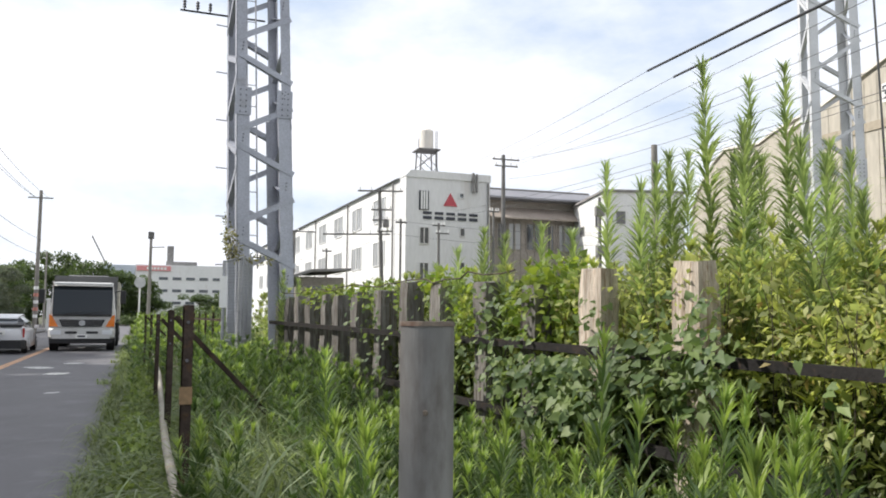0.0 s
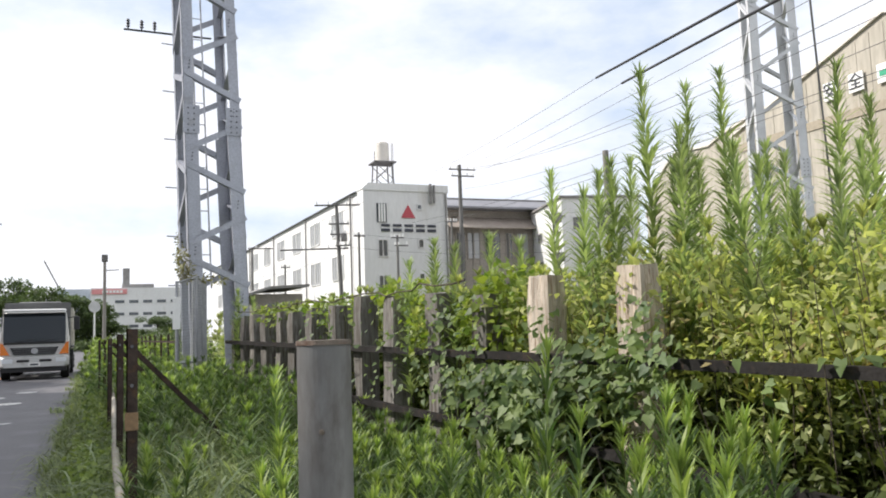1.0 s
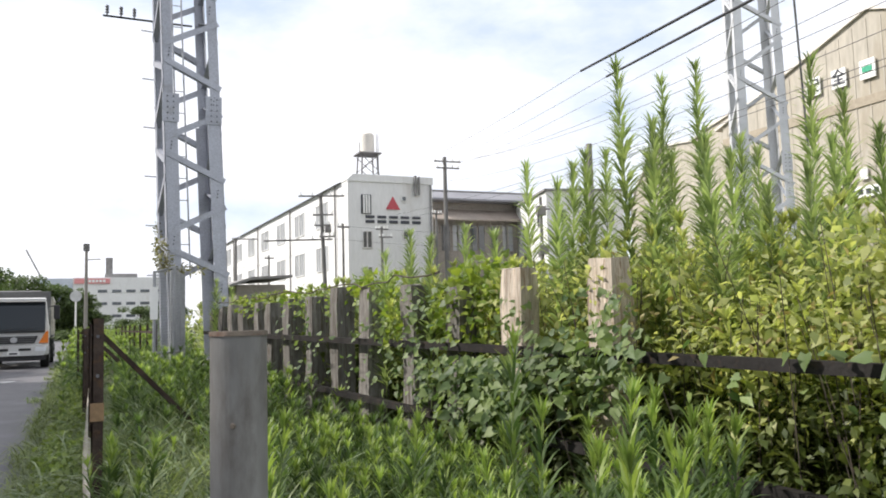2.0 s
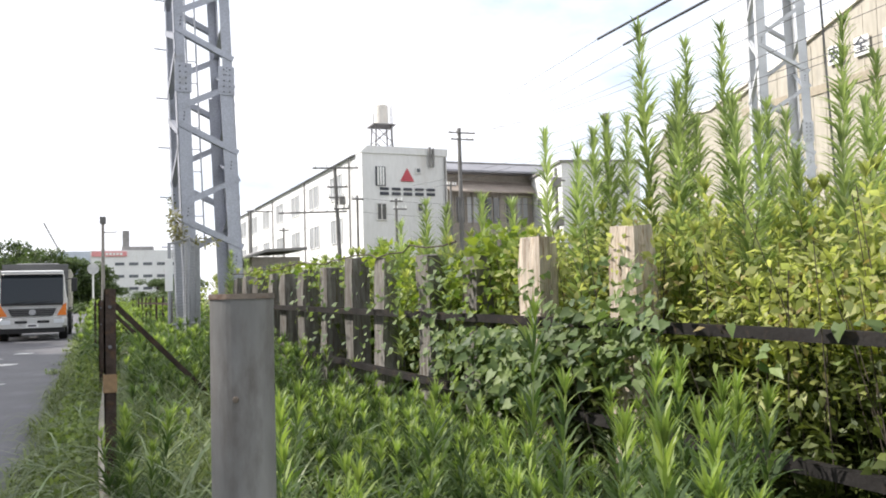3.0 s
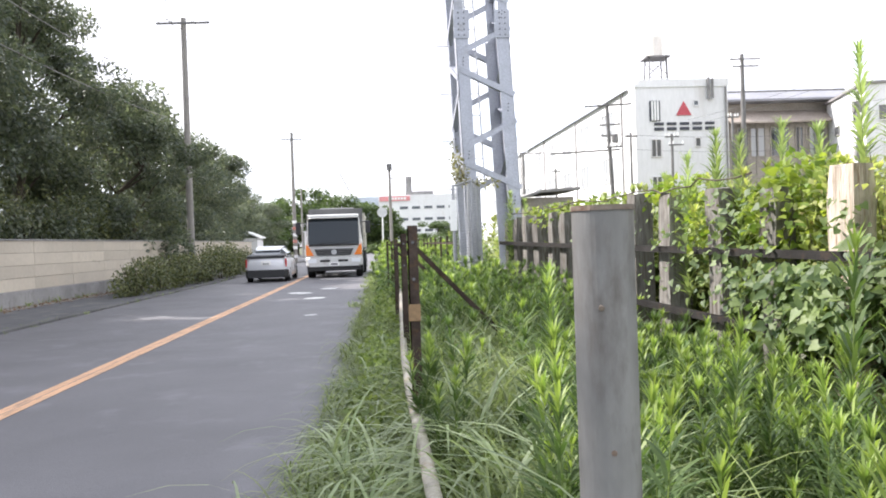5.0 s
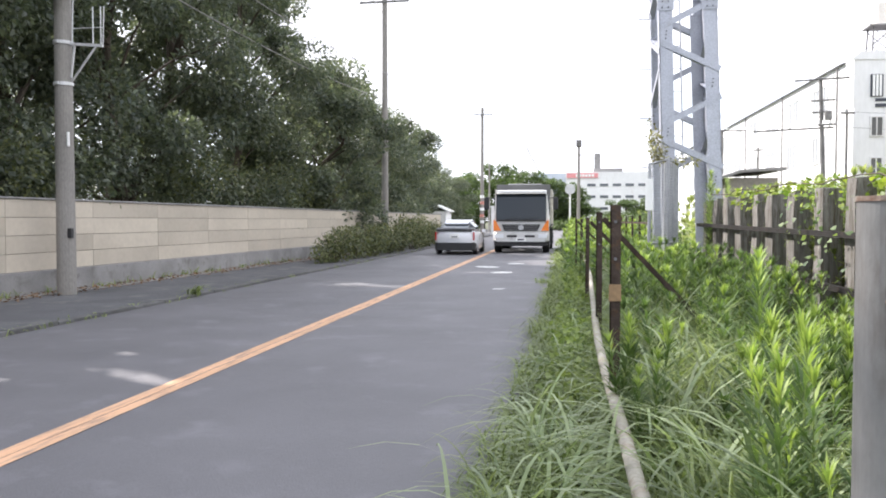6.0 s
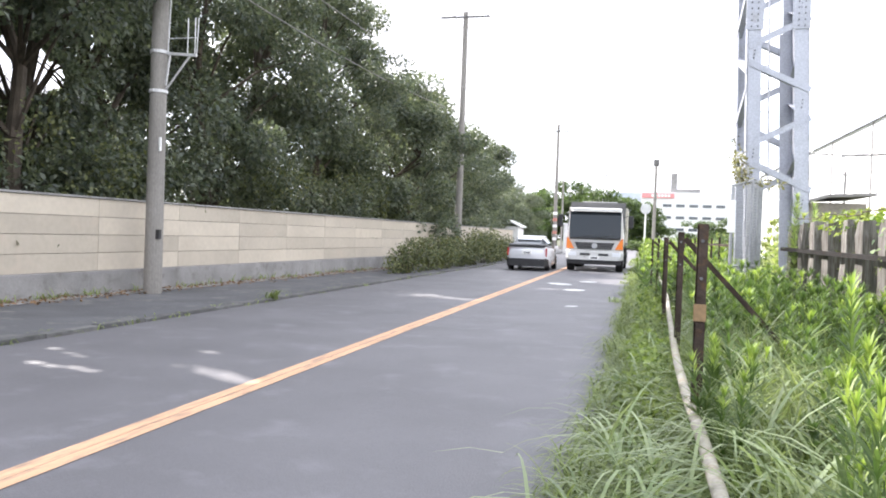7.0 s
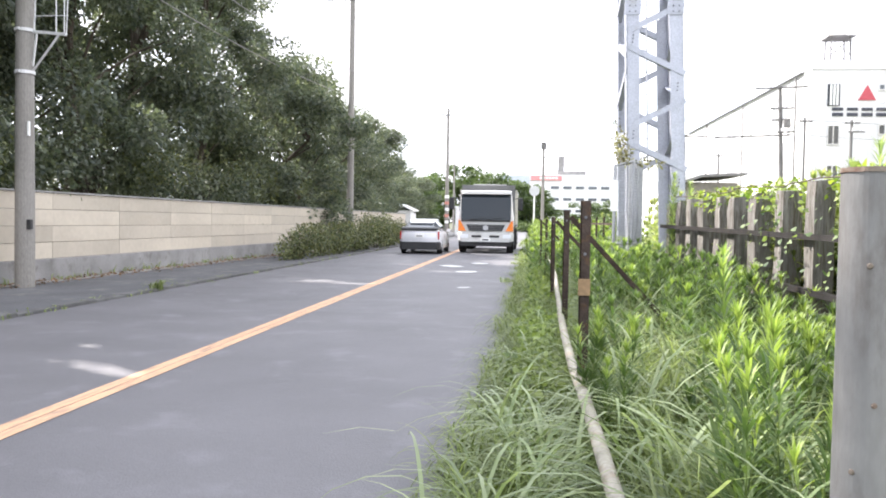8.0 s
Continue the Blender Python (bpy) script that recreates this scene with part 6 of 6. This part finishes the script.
# the tangle leaf colour is likewise raised for the sun that falls on it
for soup, name, m, lab in ((fine, "tangle", leaf_mat("tangle_leaf", (0.2, 0.24, 0.085), (0.5, 0.51, 0.21), 0.55), "small-leaved sunlit tangle of weeds behind the rails"), (low_fine, "low_tangle", SHADE_WEED, "green undergrowth below the upper rail, leaf colour darkened for shade"), (dry, "dry_leaves", leaf_mat("dry_tangle_leaf", (0.2, 0.15, 0.06), (0.44, 0.38, 0.16), 0.4), "withered yellow-brown leaves among the weeds"), (twig, "twigs", BARK, "thin brown stems of the tangled weeds")):
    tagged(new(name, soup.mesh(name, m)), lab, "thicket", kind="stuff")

# weeds low behind the rails; the thicket's shade is put into their dark leaves
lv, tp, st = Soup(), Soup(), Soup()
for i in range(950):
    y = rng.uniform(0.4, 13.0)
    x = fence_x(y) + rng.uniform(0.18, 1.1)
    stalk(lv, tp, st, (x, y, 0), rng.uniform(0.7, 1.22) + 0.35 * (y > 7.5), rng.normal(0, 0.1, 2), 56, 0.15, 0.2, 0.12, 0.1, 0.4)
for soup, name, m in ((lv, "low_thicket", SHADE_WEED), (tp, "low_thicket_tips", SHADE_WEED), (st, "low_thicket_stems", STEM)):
    tagged(new(name, soup.mesh(name, m)), "low weeds behind the fence rails, leaves darkened to stand for shade", "thicket", kind="stuff")

# vines over the fence
vine = Soup()
def drape(y0, y1, z0, z1, n, depth=0.12, size=0.1):
    y = rng.uniform(y0, y1, n)
    z = rng.uniform(z0, z1, n)
    x = fence_x(y) - 0.1 - np.abs(rng.normal(0, depth, n))
    way = np.stack([rng.normal(-0.5, 0.5, n), rng.normal(0, 0.8, n), rng.normal(-0.45, 0.55, n)], 1)
    up = np.stack([rng.normal(-1, 0.4, n), rng.normal(-0.3, 0.5, n), rng.normal(0.7, 0.4, n)], 1)
    s = size * rng.uniform(0.6, 1.3, n)
    vine.leaves(HEART, np.stack([x, y, z], 1), way, up, s, s * rng.uniform(0.7, 1.0, n))


drape(4.1, 5.05, 0.78, 1.24, 420, 0.12, 0.07)
drape(5.0, 5.7, 0.85, 1.2, 110, 0.08, 0.055)
drape(5.1, 6.3, 0.9, 1.75, 190, 0.1, 0.052)
drape(3.2, 4.2, 1.02, 1.42, 230, 0.1, 0.068)
drape(3.3, 3.75, 1.3, 1.62, 60, 0.06, 0.06)
drape(3.3, 4.9, 0.95, 1.25, 190, 0.08, 0.062)
drape(4.2, 4.6, 1.3, 1.6, 30, 0.04, 0.05)
drape(1.2, 3.2, 1.12, 1.36, 30, 0.05, 0.07)
drape(6.4, 9, 0.9, 1.7, 120, 0.06, 0.05)
tagged(new("vine", vine.mesh("vine", VINE)), "broad-leaved green vine draped over the fence rails", "vine", kind="stuff")
trail = bpy.data.curves.new("vine_stem", "CURVE")
trail.dimensions, trail.bevel_depth, trail.bevel_resolution = "3D", 0.007, 1
sp = trail.splines.new("POLY")
sp.points.add(29)
for i, q in enumerate(sp.points):
    y = 5.6 + i * 0.25
    q.co = (fence_x(y) + 0.03 + rng.normal(0, 0.02), y, 1.83 + 0.02 * math.sin(i * 0.9) + rng.normal(0, 0.012), 1)
trail.materials.append(BARK)
tagged(new("vine_stem", trail), "bare brown vine stem trailing over the sleeper tops", "vine")
mound = Soup()
for c, r, n in (((2.7, 5.35, 1.5), (0.32, 0.5, 0.36), 460), ((2.75, 5.8, 1.55), (0.3, 0.4, 0.3), 300), ((2.65, 5.15, 1.75), (0.22, 0.3, 0.22), 150), ((2.5, 6.3, 1.5), (0.28, 0.4, 0.28), 240), ((2.6, 7.4, 1.75), (0.3, 0.8, 0.22), 420), ((2.4, 9.3, 1.72), (0.35, 1.2, 0.2), 520), ((2.2, 11.2, 1.72), (0.4, 1.0, 0.22), 420)):
    puff(mound, c, r, int(n * 1.1), 0.06, HEART, 0.85, 0.3)
tagged(new("vine_mound", mound.mesh("vine_mound", leaf_mat("mound_leaf", (0.1, 0.17, 0.025), (0.3, 0.36, 0.06), 0.42))), "sunlit vine heaped over the sleepers", "vine", kind="stuff")

# ---- gaps in the crowns, through which flecks of sun reach the road ----
def open_gaps(lines):
    """Takes away the leaves that stand within a gap's radius of a line through the wood."""
    bpy.context.view_layer.update()
    for ob in list(bpy.data.objects):
        if ob.type != "MESH" or ob.name.split(".")[0] not in ("crown", "undergrowth", "creeper"):
            continue
        m = np.array(ob.matrix_world)
        if m[1, 3] > 48:
            continue
        me = ob.data
        co = np.empty(len(me.vertices) * 3)
        me.vertices.foreach_get("co", co)
        co = co.reshape(-1, 3) @ m[:3, :3].T + m[:3, 3]
        out = np.zeros(len(co), bool)
        for start, way, r in lines:
            d = co - np.array(start)
            s = np.array(Vector(way).normalized())
            off = d - (d @ s)[:, None] * s
            out |= (off ** 2).sum(1) < r ** 2
        if not out.any():
            continue
        ob.data = me.copy()
        b = bmesh.new()
        b.from_mesh(ob.data)
        b.verts.ensure_lookup_table()
        bmesh.ops.delete(b, geom=[b.verts[i] for i in np.nonzero(out)[0]], context="VERTS")
        b.to_mesh(ob.data)
        b.free()


FLECKS = ((-4.61, 7.08, 0.13), (-4.32, 6.95, 0.17), (-4.05, 6.82, 0.17), (-3.8, 6.7, 0.13), (-6.55, 7.42, 0.08), (-6.18, 7.2, 0.09), (-6.05, 6.61, 0.1), (-5.53, 6.55, 0.09), (-5.96, 7.13, 0.08), (-5.31, 6.47, 0.07), (-6.42, 9.17, 0.08), (-6.46, 10.02, 0.08), (-5.27, 8.82, 0.11), (-5.04, 8.76, 0.1), (-4.97, 8.02, 0.06), (-5.54, 5.89, 0.07), (-5.37, 5.7, 0.07), (-5.78, 6.53, 0.08))
HOLLOW = ((-14.0, 14.27, 4.96), (-14.0, 15.39, 4.7), (-14.0, 14.95, 4.95), (-14.0, 14.14, 4.39))
open_gaps([((x, y, 0), SUN, (r * 0.72 + 0.03) * (0.7 if x < -5.2 else 1)) for x, y, r in FLECKS] + [(p, Vector(p) - Vector((0, 0, 1.4)), 0.42) for p in HOLLOW])
